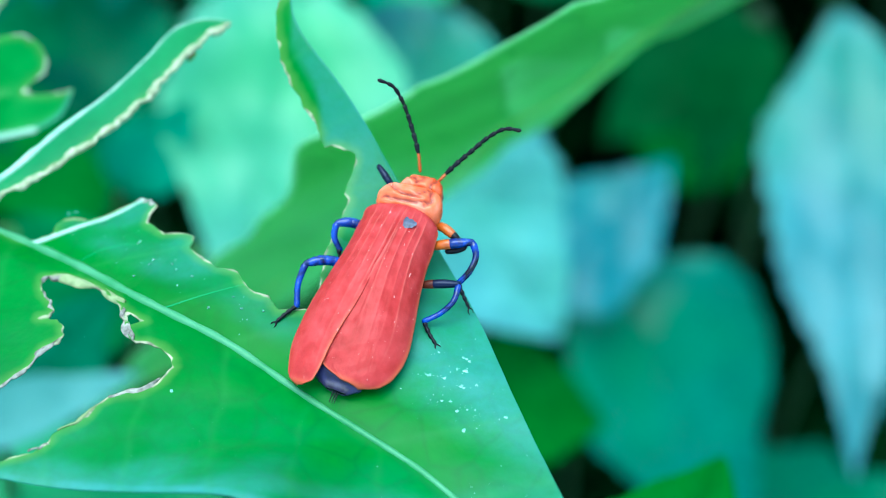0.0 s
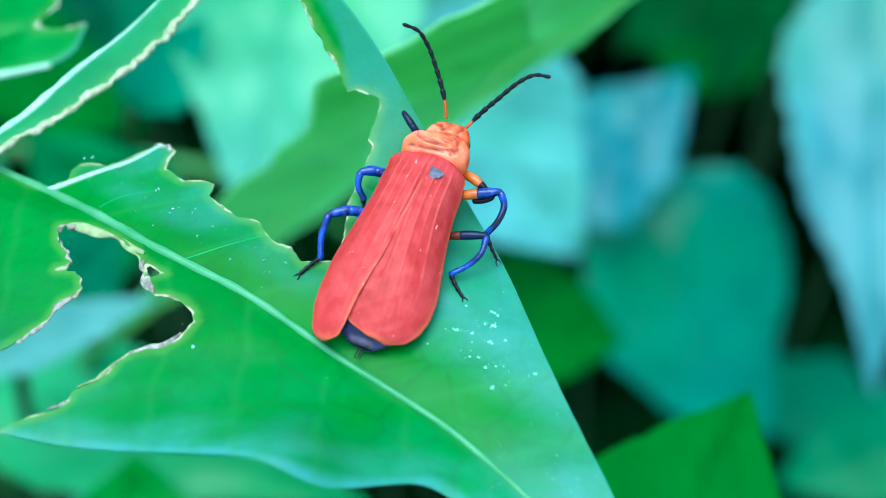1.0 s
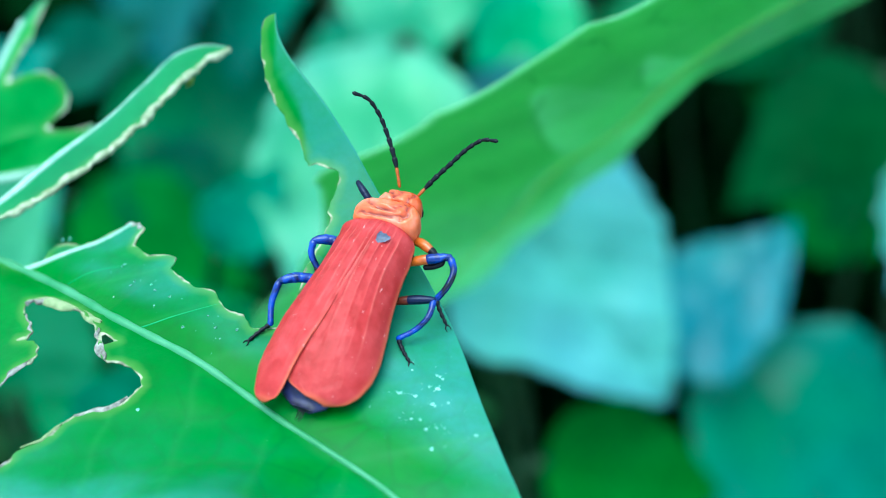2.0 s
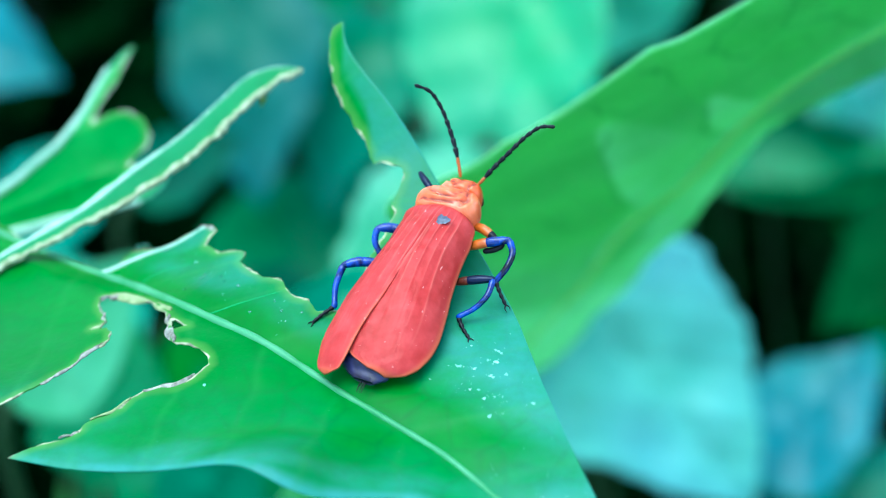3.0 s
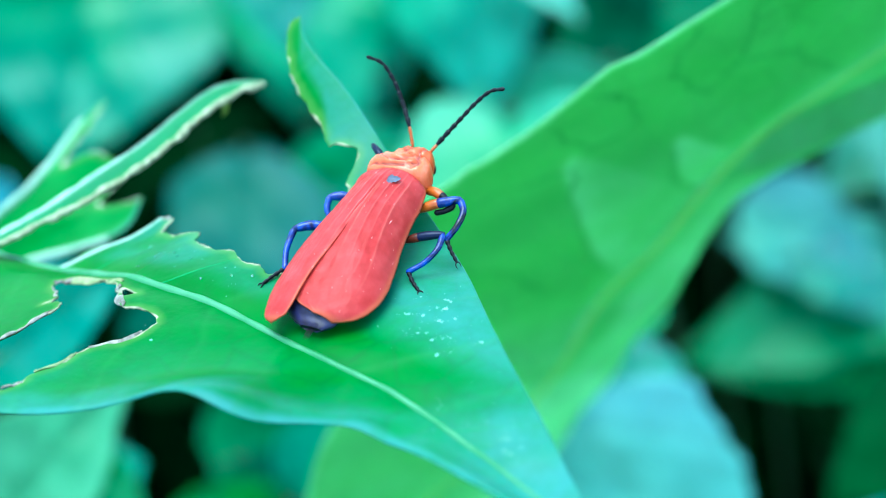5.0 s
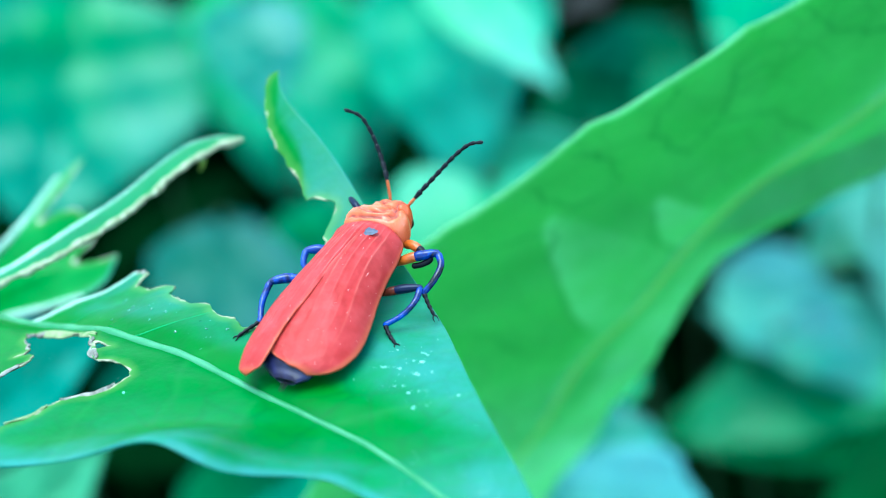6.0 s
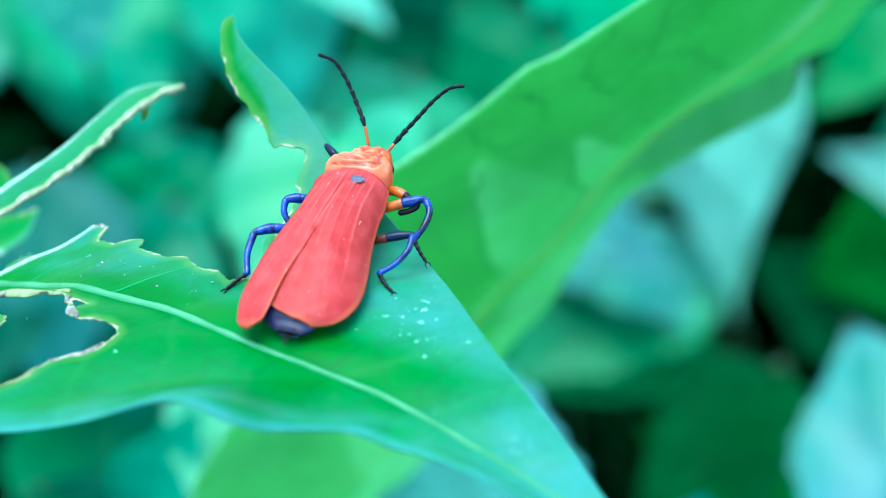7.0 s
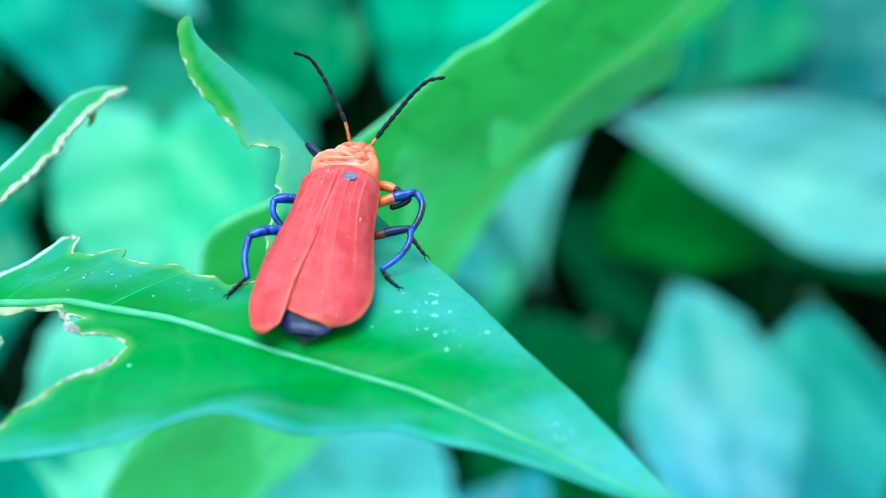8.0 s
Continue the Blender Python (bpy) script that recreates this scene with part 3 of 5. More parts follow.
def eaten_leaf():
    us = np.concatenate([np.linspace(-59.8, -40.5, 50), np.linspace(-40, -21, 60), np.linspace(-20.9, -3, 170), np.linspace(-2.9, 23.9, 150)])
    top = thing("leaf", "green eaten leaf with ragged holes under the beetle", "leaf")
    low, high = curve_at(LOWER, us)[:, 0], curve_at(UPPER, us)[:, 0]
    v, f, c = sheet(us, low, high, 260, leaf_place, (SLOT, HOLE, FORK), rag=0.06, soft=leaf_sheen,
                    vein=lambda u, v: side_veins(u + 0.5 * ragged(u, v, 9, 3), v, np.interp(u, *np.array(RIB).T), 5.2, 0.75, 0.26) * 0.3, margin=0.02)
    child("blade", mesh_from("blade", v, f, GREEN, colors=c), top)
    s = np.linspace(-60, 23.5, 150)
    rv = curve_at(RIB, s)[:, 0]
    thick = np.interp(s, [-40, -15, -5, 0, 14, 23.5], [0.36, 0.3, 0.24, 0.2, 0.15, 0.06])
    pts = leaf_place(s, rv) - np.outer(0.4 * thick, [0, 0, 1])
    v, f = tube(pts, thick * (1 + 0.08 * np.sin(s * 2.7)), 10)
    child("midrib", mesh_from("midrib", v, f, MIDRIB), top, "pale green raised midrib")
    q = np.linspace(0, 1, 24)[:, None]
    foot, knee = np.array([-95.0, 75.0, -432.0]), np.array([-66.0, 30.0, -20.0])
    v, f = tube((1 - q) ** 2 * pts[0] + 2 * q * (1 - q) * knee + q * q * foot, np.linspace(0.35, 1.6, 24), 8)
    child("stalk", mesh_from("stalk", v, f, STALK), top)
    edge = spline([(-19.5, -2.1), (-18.85, -0.3), (-18.2, 1.5), (-17.55, 3.3), (-16.95, 5.05)], 60)
    v, f = tube(leaf_place(edge[:, 0], edge[:, 1]), np.linspace(0.17, 0.1, 60), 8)
    child("side_vein", mesh_from("side_vein", v, f, PALE_RIM), top, "pale vein along the torn edge")
    side = [((-9.8, -0.5), (-8.6, 1.4), (-7.2, 3.4), 0.055), ((-16.2, -0.9), (-15.9, 1.0), (-14.4, 2.3), 0.045),
            ((12.2, -0.1), (13.8, 0.9), (15.2, 2.2), 0.035)]
    for a, b, c, r in side:
        k = np.linspace(0, 1, 24)
        uv = np.array([np.outer((1 - k) ** 2, a) + np.outer(2 * k * (1 - k), b) + np.outer(k * k, c)])[0]
        v, f = tube(leaf_place(uv[:, 0], uv[:, 1]) - [0, 0, 0.3 * r], np.linspace(r, r * 0.35, 24), 8)
        child("side_vein", mesh_from("side_vein", v, f, PALE_RIM if r > 0.1 else VEIN), top)
    dry = [((-16.2, -3.1), (-14.2, -1.6), (-11.6, -1.5), 0.26, STRAW), ((-11.3, -1.95), (-10.7, -2.45), (-9.2, -3.2), 0.2, DRY), ((-7.6, -6.6), (-6.5, -5.6), (-6.3, -4.0), 0.19, DRY),
           ((-17.3, 4.8), (-16.7, 5.35), (-16.0, 5.1), 0.17, DRY), ((-15.5, -4.3), (-14.6, -4.4), (-14.0, -4.8), 0.1, DRY), ((-12.2, -5.6), (-12.5, -6.7), (-12.1, -8.0), 0.15, DRY), ((-12.1, -8.1), (-12.0, -9.0), (-12.3, -9.9), 0.13, DRY), ((-16.3, -3.9), (-16.5, -3.4), (-15.6, -2.5), 0.14, DRY), ((-7.65, -7.4), (-7.4, -8.3), (-7.8, -9.8), 0.1, STRAW),
           ((-7.6, -10.7), (-7.75, -11.2), (-8.0, -11.7), 0.08, DRY)]
    for n, (a, b, c, r, stuff) in enumerate(dry):
        k = np.linspace(0, 1, 40)
        uv = np.outer((1 - k) ** 2, a) + np.outer(2 * k * (1 - k), b) + np.outer(k * k, c)
        uv = uv + 0.07 * np.stack([np.sin(k * 9 + n), np.sin(k * 13 + 2 * n)], 1)
        p = leaf_place(uv[:, 0], uv[:, 1]) + np.outer(0.5 + np.sin(k * 7 + n), [0, 0, 0.05])
        across = np.cross(np.gradient(p, axis=0), (0, 0, 1))
        across /= np.linalg.norm(across, axis=1)[:, None] + 1e-9
        w = (r * (0.3 + 0.7 * np.sin(np.pi * k) ** 0.5) * (0.75 + 0.4 * np.sin(k * 8 + 2 * n) + 0.12 * np.sin(k * 19 + 3 * n)))[:, None]
        lift = np.outer(np.sin(k * 7 + 2 * n), (0, 0, 1)) * 0.07
        rows = [p - across * w, p + lift + (0, 0, 0.05), p + across * w * 0.8 - lift, p + across * w * 1.5 - (0, 0, 0.1)]
        rows += [q - (0, 0, 0.05) for q in rows[::-1]]
        V = np.stack(rows, 1).reshape(-1, 3)
        F = [(i * 8 + j, i * 8 + (j + 1) % 8, (i + 1) * 8 + (j + 1) % 8, (i + 1) * 8 + j) for i in range(39) for j in range(8)]
        F += [tuple(range(8))[::-1], tuple(range(39 * 8, 40 * 8))]
        child("dry_edge", mesh_from("dry_edge", V, F, stuff), top, "dried curled leaf tissue")


eaten_leaf()


def residue():
    """Small pale specks dried on the leaf, thickest beside the beetle."""
    rnd = random.Random(5)
    spots = [(rnd.gauss(5.6, 1.6), rnd.gauss(5.0, 1.4), rnd.choice((0.02, 0.03, 0.03, 0.04, 0.055))) for _ in range(60)]
    spots += [(rnd.uniform(-16.5, -5), rnd.uniform(0.2, 3.0), rnd.choice((0.03, 0.04, 0.055))) for _ in range(26)]
    spots += [(rnd.uniform(10, 19), rnd.gauss(2.0, 0.9) - 0.25 * rnd.uniform(0, 8), rnd.choice((0.02, 0.03, 0.05))) for _ in range(60)] + [(rnd.gauss(14.8, 0.7), rnd.gauss(0.7, 0.5), rnd.choice((0.04, 0.06, 0.08))) for _ in range(16)]
    spots += [(rnd.uniform(-12, 8), rnd.uniform(-9, -1), rnd.choice((0.015, 0.025, 0.03))) for _ in range(40)] + [(-5.3, -4.3, 0.1)]
    for u0, v0, n in ((4.3, 5.0, 9), (4.9, 5.3, 7), (6.2, 5.5, 8), (7.3, 4.9, 5), (5.6, 6.3, 6), (6.0, 4.2, 4), (6.6, 6.0, 5), (3.6, 6.2, 3), (8.2, 4.0, 4), (8.9, 5.2, 5), (5.2, 7.0, 4), (7.0, 4.3, 4)):
        along = rnd.uniform(-0.5, 2.5)
        for _ in range(n):
            q = rnd.gauss(0, 0.28)
            spots.append((u0 + q * math.cos(along) + rnd.gauss(0, 0.07), v0 + q * math.sin(along) + rnd.gauss(0, 0.07), rnd.choice((0.03, 0.05, 0.07, 0.11))))
    V, F = [], []
    for u, v, r in spots:
        lo, hi = np.interp(u, *np.array(LOWER).T), np.interp(u, *np.array(UPPER).T)
        if not lo + 0.3 < v < hi - 0.3:
            continue
        c = leaf_place(np.array([u]), np.array([v]))[0]
        k, a0, ln = len(V), rnd.uniform(0, 6), rnd.uniform(0.7, 1.5)
        V.append(c + [0, 0, 0.35 * r])
        for i in range(7):
            a = a0 + i * 2 * math.pi / 7
            q = r * rnd.uniform(0.4, 1.4)
            V.append(c + [q * ln * math.cos(a), q * math.sin(a), -0.01])
        F += [(k, k + 1 + i, k + 1 + (i + 1) % 7) for i in range(7)]
    tagged(new("residue_specks", mesh_from("residue_specks", np.array(V), F, RESIDUE)), "tiny pale dried specks on the leaf", "specks", kind="stuff")


residue()


def water_beads():
    """Clear beads of water standing on the upper lobe of the eaten leaf."""
    rings = [(1.0, -0.1), (1.0, 0.25), (0.82, 0.55), (0.5, 0.76)]
    V = [(r * math.cos(i * math.pi / 5), r * math.sin(i * math.pi / 5), z) for r, z in rings for i in range(10)] + [(0, 0, 0.85)]
    F = [(k * 10 + i, k * 10 + (i + 1) % 10, k * 10 + 10 + (i + 1) % 10, k * 10 + 10 + i) for k in range(3) for i in range(10)] + [(30 + i, 30 + (i + 1) % 10, 40) for i in range(10)] + [tuple(range(10))[::-1]]
    rnd, me = random.Random(3), mesh_from("water_bead", np.array(V), F, WATER)
    for u, v in ((-18.9, -0.8), (-20.2, 1.7), (-19.9, 2.1), (-18.2, 0.3), (-18.7, 1.1), (-17.5, 2.2), (-14.5, 2.2), (-12.6, 1.4), (-12.7, 1.75), (-11.6, 2.15), (-11.1, 1.95), (-10.0, 2.1), (-7.1, 2.3), (-6.2, 2.0), (-7.7, 1.0), (-5.2, 2.6), (-12.7, 0.2)):
        bead = new("water_bead", me)
        r = rnd.uniform(0.06, 0.11)
        bead.location = [q * MM for q in leaf_place(np.array([u]), np.array([v]))[0]]
        bead.scale = (r, r * rnd.uniform(0.7, 1.0), r * 0.9)
        tagged(bead, "tiny clear water bead on the green leaf", "water bead", "water beads on the leaf")


water_beads()

# ---- the large leaf seen from its underside ----
BIG_O = np.array([13.2, 34.3, -24.5])
BIG_U, BIG_V, BIG_N = np.array([0.628, -0.03, 0.778]), np.array([0.605, 0.648, -0.464]), np.array([-0.49, 0.761, 0.425])
BIG_LOW = [(-75, -2), (-60, -6), (-46, -9.5), (-37, -12.5), (-28, -15), (-19, -18.8), (-12.4, -22.0), (-8, -25), (-4.6, -28), (-2.6, -28.1), (-0.7, -25.3), (1.5, -23.0), (5.5, -20.9), (8, -19.5), (11, -18.6), (15, -17.0),
           (18.5, -15.1), (25.3, -10.8), (33, -3), (40, 8)]
BIG_HIGH = [(-75, 2), (-60, 10), (-46, 15), (-34, 15.5), (-20, 13), (-14, 11.4), (-9, 9.8), (-5, 8.9), (-1, 9.0), (1.5, 11), (4, 15), (8, 17.6), (12, 18.6), (17, 19.3), (22, 19), (28, 17.5), (36, 12), (40, 8.5)]
BIG_RIB = [(-75, 0), (-30, 4.6), (-15, 2.9), (-6, 2.2), (2, 2.6), (10, 4.8), (16, 7.2), (22, 9.3), (30, 10.2), (40, 8.2)]
POCKETS = ([(-10, 2.2), (-8.8, -0.8), (-7, -3.5), (-2, -9.6), (2.4, -14), (4.4, -14.6), (3.8, -10.5), (2.5, -3), (1.0, 2.0)],
           [(0.5, 2.4), (2.0, -1.7), (3.8, -3.8), (5.5, -5.5), (7, -5.5), (6.6, -2), (6.0, 3)])
CRACKS = ([(-8.4, 1.6), (-9.0, -0.1), (-6.6, -4.15), (-2.6, -8.8), (0.5, -11.6), (2.6, -12.5), (5.0, -12.7), (6.1, -10.6), (7.6, -9.7)],
          [(22.2, -7.4), (19.9, -9.6), (17.5, -8.0), (14.5, -7.0), (11.3, -6.0), (11.2, -7.4), (12.4, -10), (13.1, -11.9), (16, -13.2), (18.3, -13.4)],
          [(0.5, 2.4), (1.2, -0.7), (3.1, -3.8), (3.9, -3.5), (5.5, -5.5)],
          [(5.0, -12.7), (5.6, -16), (7, -18.5)], [(-4, -24), (-2, -20.5), (0, -17.5), (2.6, -12.5)], [(-12, -19), (-9, -15), (-9.5, -10), (-12, -5)], [(7.6, -9.7), (10, -13), (10.5, -17)],
          [(14.5, -7.0), (16, -3), (15, 1.5), (14.4, 5.5)], [(26, -9), (24, -4), (24.5, 2), (23, 8)])


def line_near(u, v, lines):
    """Distance to the nearest of some open lines."""
    best = np.full(u.shape, 1e9)
    for p in lines:
        for (ax, ay), (bx, by) in zip(p, p[1:]):
            ex, ey = bx - ax, by - ay
            k = np.clip(((u - ax) * ex + (v - ay) * ey) / (ex * ex + ey * ey), 0, 1)
            best = np.minimum(best, np.hypot(u - ax - k * ex, v - ay - k * ey))
    return best


def big_vein(u, v):
    a, b = u + 0.35 * ragged(u, v, 3.1, 2), v + 0.35 * ragged(u, v, 2.7, 5)
    return np.exp(-(line_near(a, b, CRACKS) / 0.15) ** 2) * (0.75 + 0.35 * ragged(u, v, 4, 7))


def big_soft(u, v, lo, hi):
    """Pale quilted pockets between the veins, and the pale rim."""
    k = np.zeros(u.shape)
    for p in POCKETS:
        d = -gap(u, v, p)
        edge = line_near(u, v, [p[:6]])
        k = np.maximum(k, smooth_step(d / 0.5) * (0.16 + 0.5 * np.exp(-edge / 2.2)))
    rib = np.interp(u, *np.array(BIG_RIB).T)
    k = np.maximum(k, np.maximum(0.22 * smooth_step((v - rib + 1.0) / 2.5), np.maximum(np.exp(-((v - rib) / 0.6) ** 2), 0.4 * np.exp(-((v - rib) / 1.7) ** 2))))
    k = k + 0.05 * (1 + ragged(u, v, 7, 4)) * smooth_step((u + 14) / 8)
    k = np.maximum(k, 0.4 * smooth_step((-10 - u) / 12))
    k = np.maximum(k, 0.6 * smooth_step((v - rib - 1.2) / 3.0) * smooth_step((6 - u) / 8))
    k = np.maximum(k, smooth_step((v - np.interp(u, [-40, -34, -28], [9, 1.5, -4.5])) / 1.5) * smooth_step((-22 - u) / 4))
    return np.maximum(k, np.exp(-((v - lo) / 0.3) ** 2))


def big_place(u, v):
    rib = np.interp(u, *np.array(BIG_RIB).T)
    k = (u - 0.55 * np.abs(v - rib)) / 11.5 + np.where(v > rib, 0.35, 0.0)
    quilt = (1 - np.abs(2 * (k - np.floor(k)) - 1) ** 3) * smooth_step(np.abs(v - rib) / 4)
    h = -0.3 * np.exp(-((v - rib) / 0.8) ** 2) + 0.8 * ragged(u, v, 26, 7) - 0.4 * quilt + np.interp(u, [-10, 2.7, 8, 15], [2.4, 1.9, 1.3, 0]) * smooth_step((rib - v) / 20)
    turn = u - np.interp(v, [3.6, 6.5, 11, 17.5, 20], [1.5, 3.5, 5.9, 10.6, 12])
    h += smooth_step((v - 3.5) / 4) * (1.2 * np.exp(-((turn - 3.2) / 1.7) ** 2) - 1.0 * np.exp(-(turn / 1.2) ** 2))
    return BIG_O + u[:, None] * BIG_U + v[:, None] * BIG_V + h[:, None] * BIG_N


def big_leaf():
    us = np.concatenate([np.linspace(-75, -20.2, 100), np.linspace(-20, 39.8, 340)])
    top = thing("leaf", "large green leaf showing its pale underside with raised veins", "leaf")
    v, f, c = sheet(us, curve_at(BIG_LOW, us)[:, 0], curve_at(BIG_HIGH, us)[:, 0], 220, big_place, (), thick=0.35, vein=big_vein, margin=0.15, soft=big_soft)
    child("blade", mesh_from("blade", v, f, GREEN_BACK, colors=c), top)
    s = np.linspace(-75, 39, 80)
    v, f = tube(big_place(s, curve_at(BIG_RIB, s)[:, 0]) - BIG_N * 0.33, np.interp(s, [-75, 43], [0.28, 0.16]), 10)
    child("midrib", mesh_from("midrib", v, f, RIB_BACK), top)
    a, q = big_place(np.array([-75.0]), np.array([0.0]))[0], np.linspace(0, 1, 24)[:, None]
    v, f = tube((1 - q) ** 2 * a + 2 * q * (1 - q) * (a - 40 * BIG_U) + q * q * np.array([-95.0, 80.0, -432.0]), np.linspace(0.7, 1.6, 24), 8)
    child("stalk", mesh_from("stalk", v, f, STALK), top)


big_leaf()


# ---- leaves in the background ----
def far_leaf(base, tip, normal, wide, material, label, heart=0.0, cup=0.1, bend=0.1, seed=1, peak=0.62, point=0.95, jag=0.05, group="leaves of the undergrowth"):
    """A whole leaf from its base to its tip, facing along normal, with stalk down to the ground."""
    b, t, n = (np.array(q, float) for q in (base, tip, normal))
    ax = t - b
    ln = np.linalg.norm(ax)
    ax /= ln
    side = np.cross(n, ax)
    side /= np.linalg.norm(side)
    n = np.cross(ax, side)
    us = np.linspace(0.0, 0.995, 90)
    w = wide / 2 * np.sin(np.pi * us ** peak) ** point
    teeth = round(ln / 4.5)
    edges = []
    for sg in (-1, 1):
        saw = (us * teeth + 0.37 * seed + 0.2 * np.sin(us * 9 + sg)) % 1.0
        slow = np.sin(us * 8.3 + seed * 1.3 + sg) + 0.7 * np.sin(us * 17 + seed * 2.1 - sg)
        edges.append(sg * np.maximum(w * (1 + jag * (1.1 * slow + saw - 0.5)), 0.3))

    def place(u, v):
        s = v / (wide / 2)
        h = cup * wide * s * s - bend * ln * (u - 0.4) ** 2 + 0.038 * wide * ragged(u * ln, v, ln * 0.7, seed) - 0.03 * wide * np.exp(-(s / 0.08) ** 2)
        h += 0.016 * wide * ragged(u * ln, v, ln * 0.24, seed + 5)
        back = heart * ln * np.abs(s) ** 1.5 * np.exp(-(u / 0.25) ** 2)
        return b + (u * ln - back)[:, None] * ax + v[:, None] * side + h[:, None] * n

    def vein(u, v):
        k = (u * ln - 0.7 * np.abs(v)) / (ln * 0.13)
        return 0.22 * np.exp(-((np.abs(k - np.round(k))) / 0.1) ** 2)

    vs, f, c = sheet(us, edges[0], edges[1], 25, place, (), thick=0.35, vein=vein, margin=0.5)
    top = thing("leaf", label, "leaf", group, at=b)
    child("blade", mesh_from("blade", vs - b, f, material, colors=c), top)
    s = np.linspace(0, 0.97, 16)
    pts = place(s, 0 * s)
    foot = b + np.array([0, 0, -430 - b[2]]) + np.array([random.uniform(-15, 15), random.uniform(10, 40), 0])
    q = np.linspace(0, 1, 12)[:, None]
    mid = b - ax * 18 - n * 8
    stalk = (1 - q) ** 2 * foot + 2 * q * (1 - q) * mid + q * q * b
    v, f = tube(pts - b, np.interp(s, [0, 1], [0.35, 0.12]), 6)
    child("midrib", mesh_from("midrib", v, f, material), top)
    v, f = tube(stalk - b, 0.8, 6)
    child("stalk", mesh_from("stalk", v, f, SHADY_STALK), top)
    return top


# ---- torn strip of the eaten leaf, and the eaten leaf behind it ----
def torn_strip():
    line = [(-43.2, -6.6, -5.3), (-33.2, 0.2, -4.05), (-27.3, 4.25, -3.35), (-22.7, 7.1, -2.7), (-19.45, 10.0, -2.3), (-17.2, 11.75, -1.7), (-15.1, 13.9, -1.0), (-13.3, 16.6, -1.1), (-12.2, 17.4, -1.25), (-11.2, 17.85, -1.5)]
    top = thing("leaf_strip", "narrow torn strip of leaf with dry ragged edge", "leaf", at=line[0])
    n, m = 260, 13
    c = spline(line, n)
    s = np.linspace(0, 1, n)
    up, out = np.array([-0.58, 0.78, -0.12]), np.array([-0.05, 0.1, 0.99])
    wide = curve_at([(0, 0.9), (0.5, 1.0), (0.6, 1.35), (0.66, 2.0), (0.74, 2.3), (0.86, 2.2), (0.94, 2.0), (0.97, 1.5), (0.99, 0.8), (1, 0.3)], s)[:, 0]
    rag = 0.16 * ragged(s * 46, s * 3, 2.6, 5) + 0.1 * ragged(s * 46, s, 0.9, 8) + 0.1 * ((s * 31 + 0.6 * np.sin(s * 37)) % 1.0 - 0.5)
    k = np.linspace(-1, 1, m)
    V, C = [], []
    for i in range(n):
        for q in k:
            V.append(c[i] + up * (q * wide[i] * 0.5 - max(-q, 0) ** 4 * rag[i]) + out * (0.12 * (1 - q * q) + 0.12 * max(0, -q) ** 6 * rag[i]))
            C.append((0, max(0, -q - 0.42) * 1.75 * (0.8 + 0.25 * math.sin(i * 0.31)), 0.06 + max(0, q - 0.6) * 1.2, 1))
    V = np.array(V)
    h = len(V)
    quads = [(i * m + j, (i + 1) * m + j, (i + 1) * m + j + 1, i * m + j + 1) for i in range(n - 1) for j in range(m - 1)]
    F = quads + [tuple(x + h for x in q[::-1]) for q in quads]
    count = {(a, b) for q in quads for a, b in zip(q, q[1:] + q[:1])}
    F += [(b, a, a + h, b + h) for a, b in count if (b, a) not in count]
    child("blade", mesh_from("blade", np.concatenate([V, V - out * 0.2]) - line[0], F, PALE_BLADE, colors=C + C), top)
    e = c + up * wide[:, None] * 0.5
    v, f = tube(e - line[0], np.interp(s, [0, 0.45, 0.58, 0.7, 0.78, 1], [0.12, 0.16, 0.26, 0.2, 0.07, 0.04]) * (1 + 0.25 * ragged(s * 46, s, 2.3, 9)), 8)
    child("vein", mesh_from("vein", v, f, PALE_RIM), top, "pale vein along the strip")
    e = c - up * (wide * 0.5 - 0.05 + rag)[:, None]
    v, f = tube(e - line[0] - [0, 0, 0.06], 0.2 * (1 + 0.45 * ragged(s * 46, s, 2.1, 3)), 7)
    child("dry_edge", mesh_from("dry_edge", v, f, TAN), top, "tan dried ragged edge")
    p = c[int(n * 0.92)] - up * 0.6
    q = spline([p, p + [0.25, -0.25, -0.4], p + [0.1, -0.3, -0.9], p + [-0.15, -0.15, -1.3]], 14)
    v, f = tube(q - line[0], [0.1, 0.16, 0.21, 0.25, 0.26, 0.25, 0.23, 0.2, 0.17, 0.15, 0.12, 0.1, 0.08, 0.05], 8)
    child("flap", mesh_from("flap", v, f, FLAP), top, "small yellow-green hooked flap")


G_O, G_U, G_V, G_N = np.array((-33.68, 18.83, -15.8)), np.array((0.946, 0.153, 0.285)), np.array((-0.29, 0.794, 0.535)), np.array((-0.144, -0.588, 0.796))


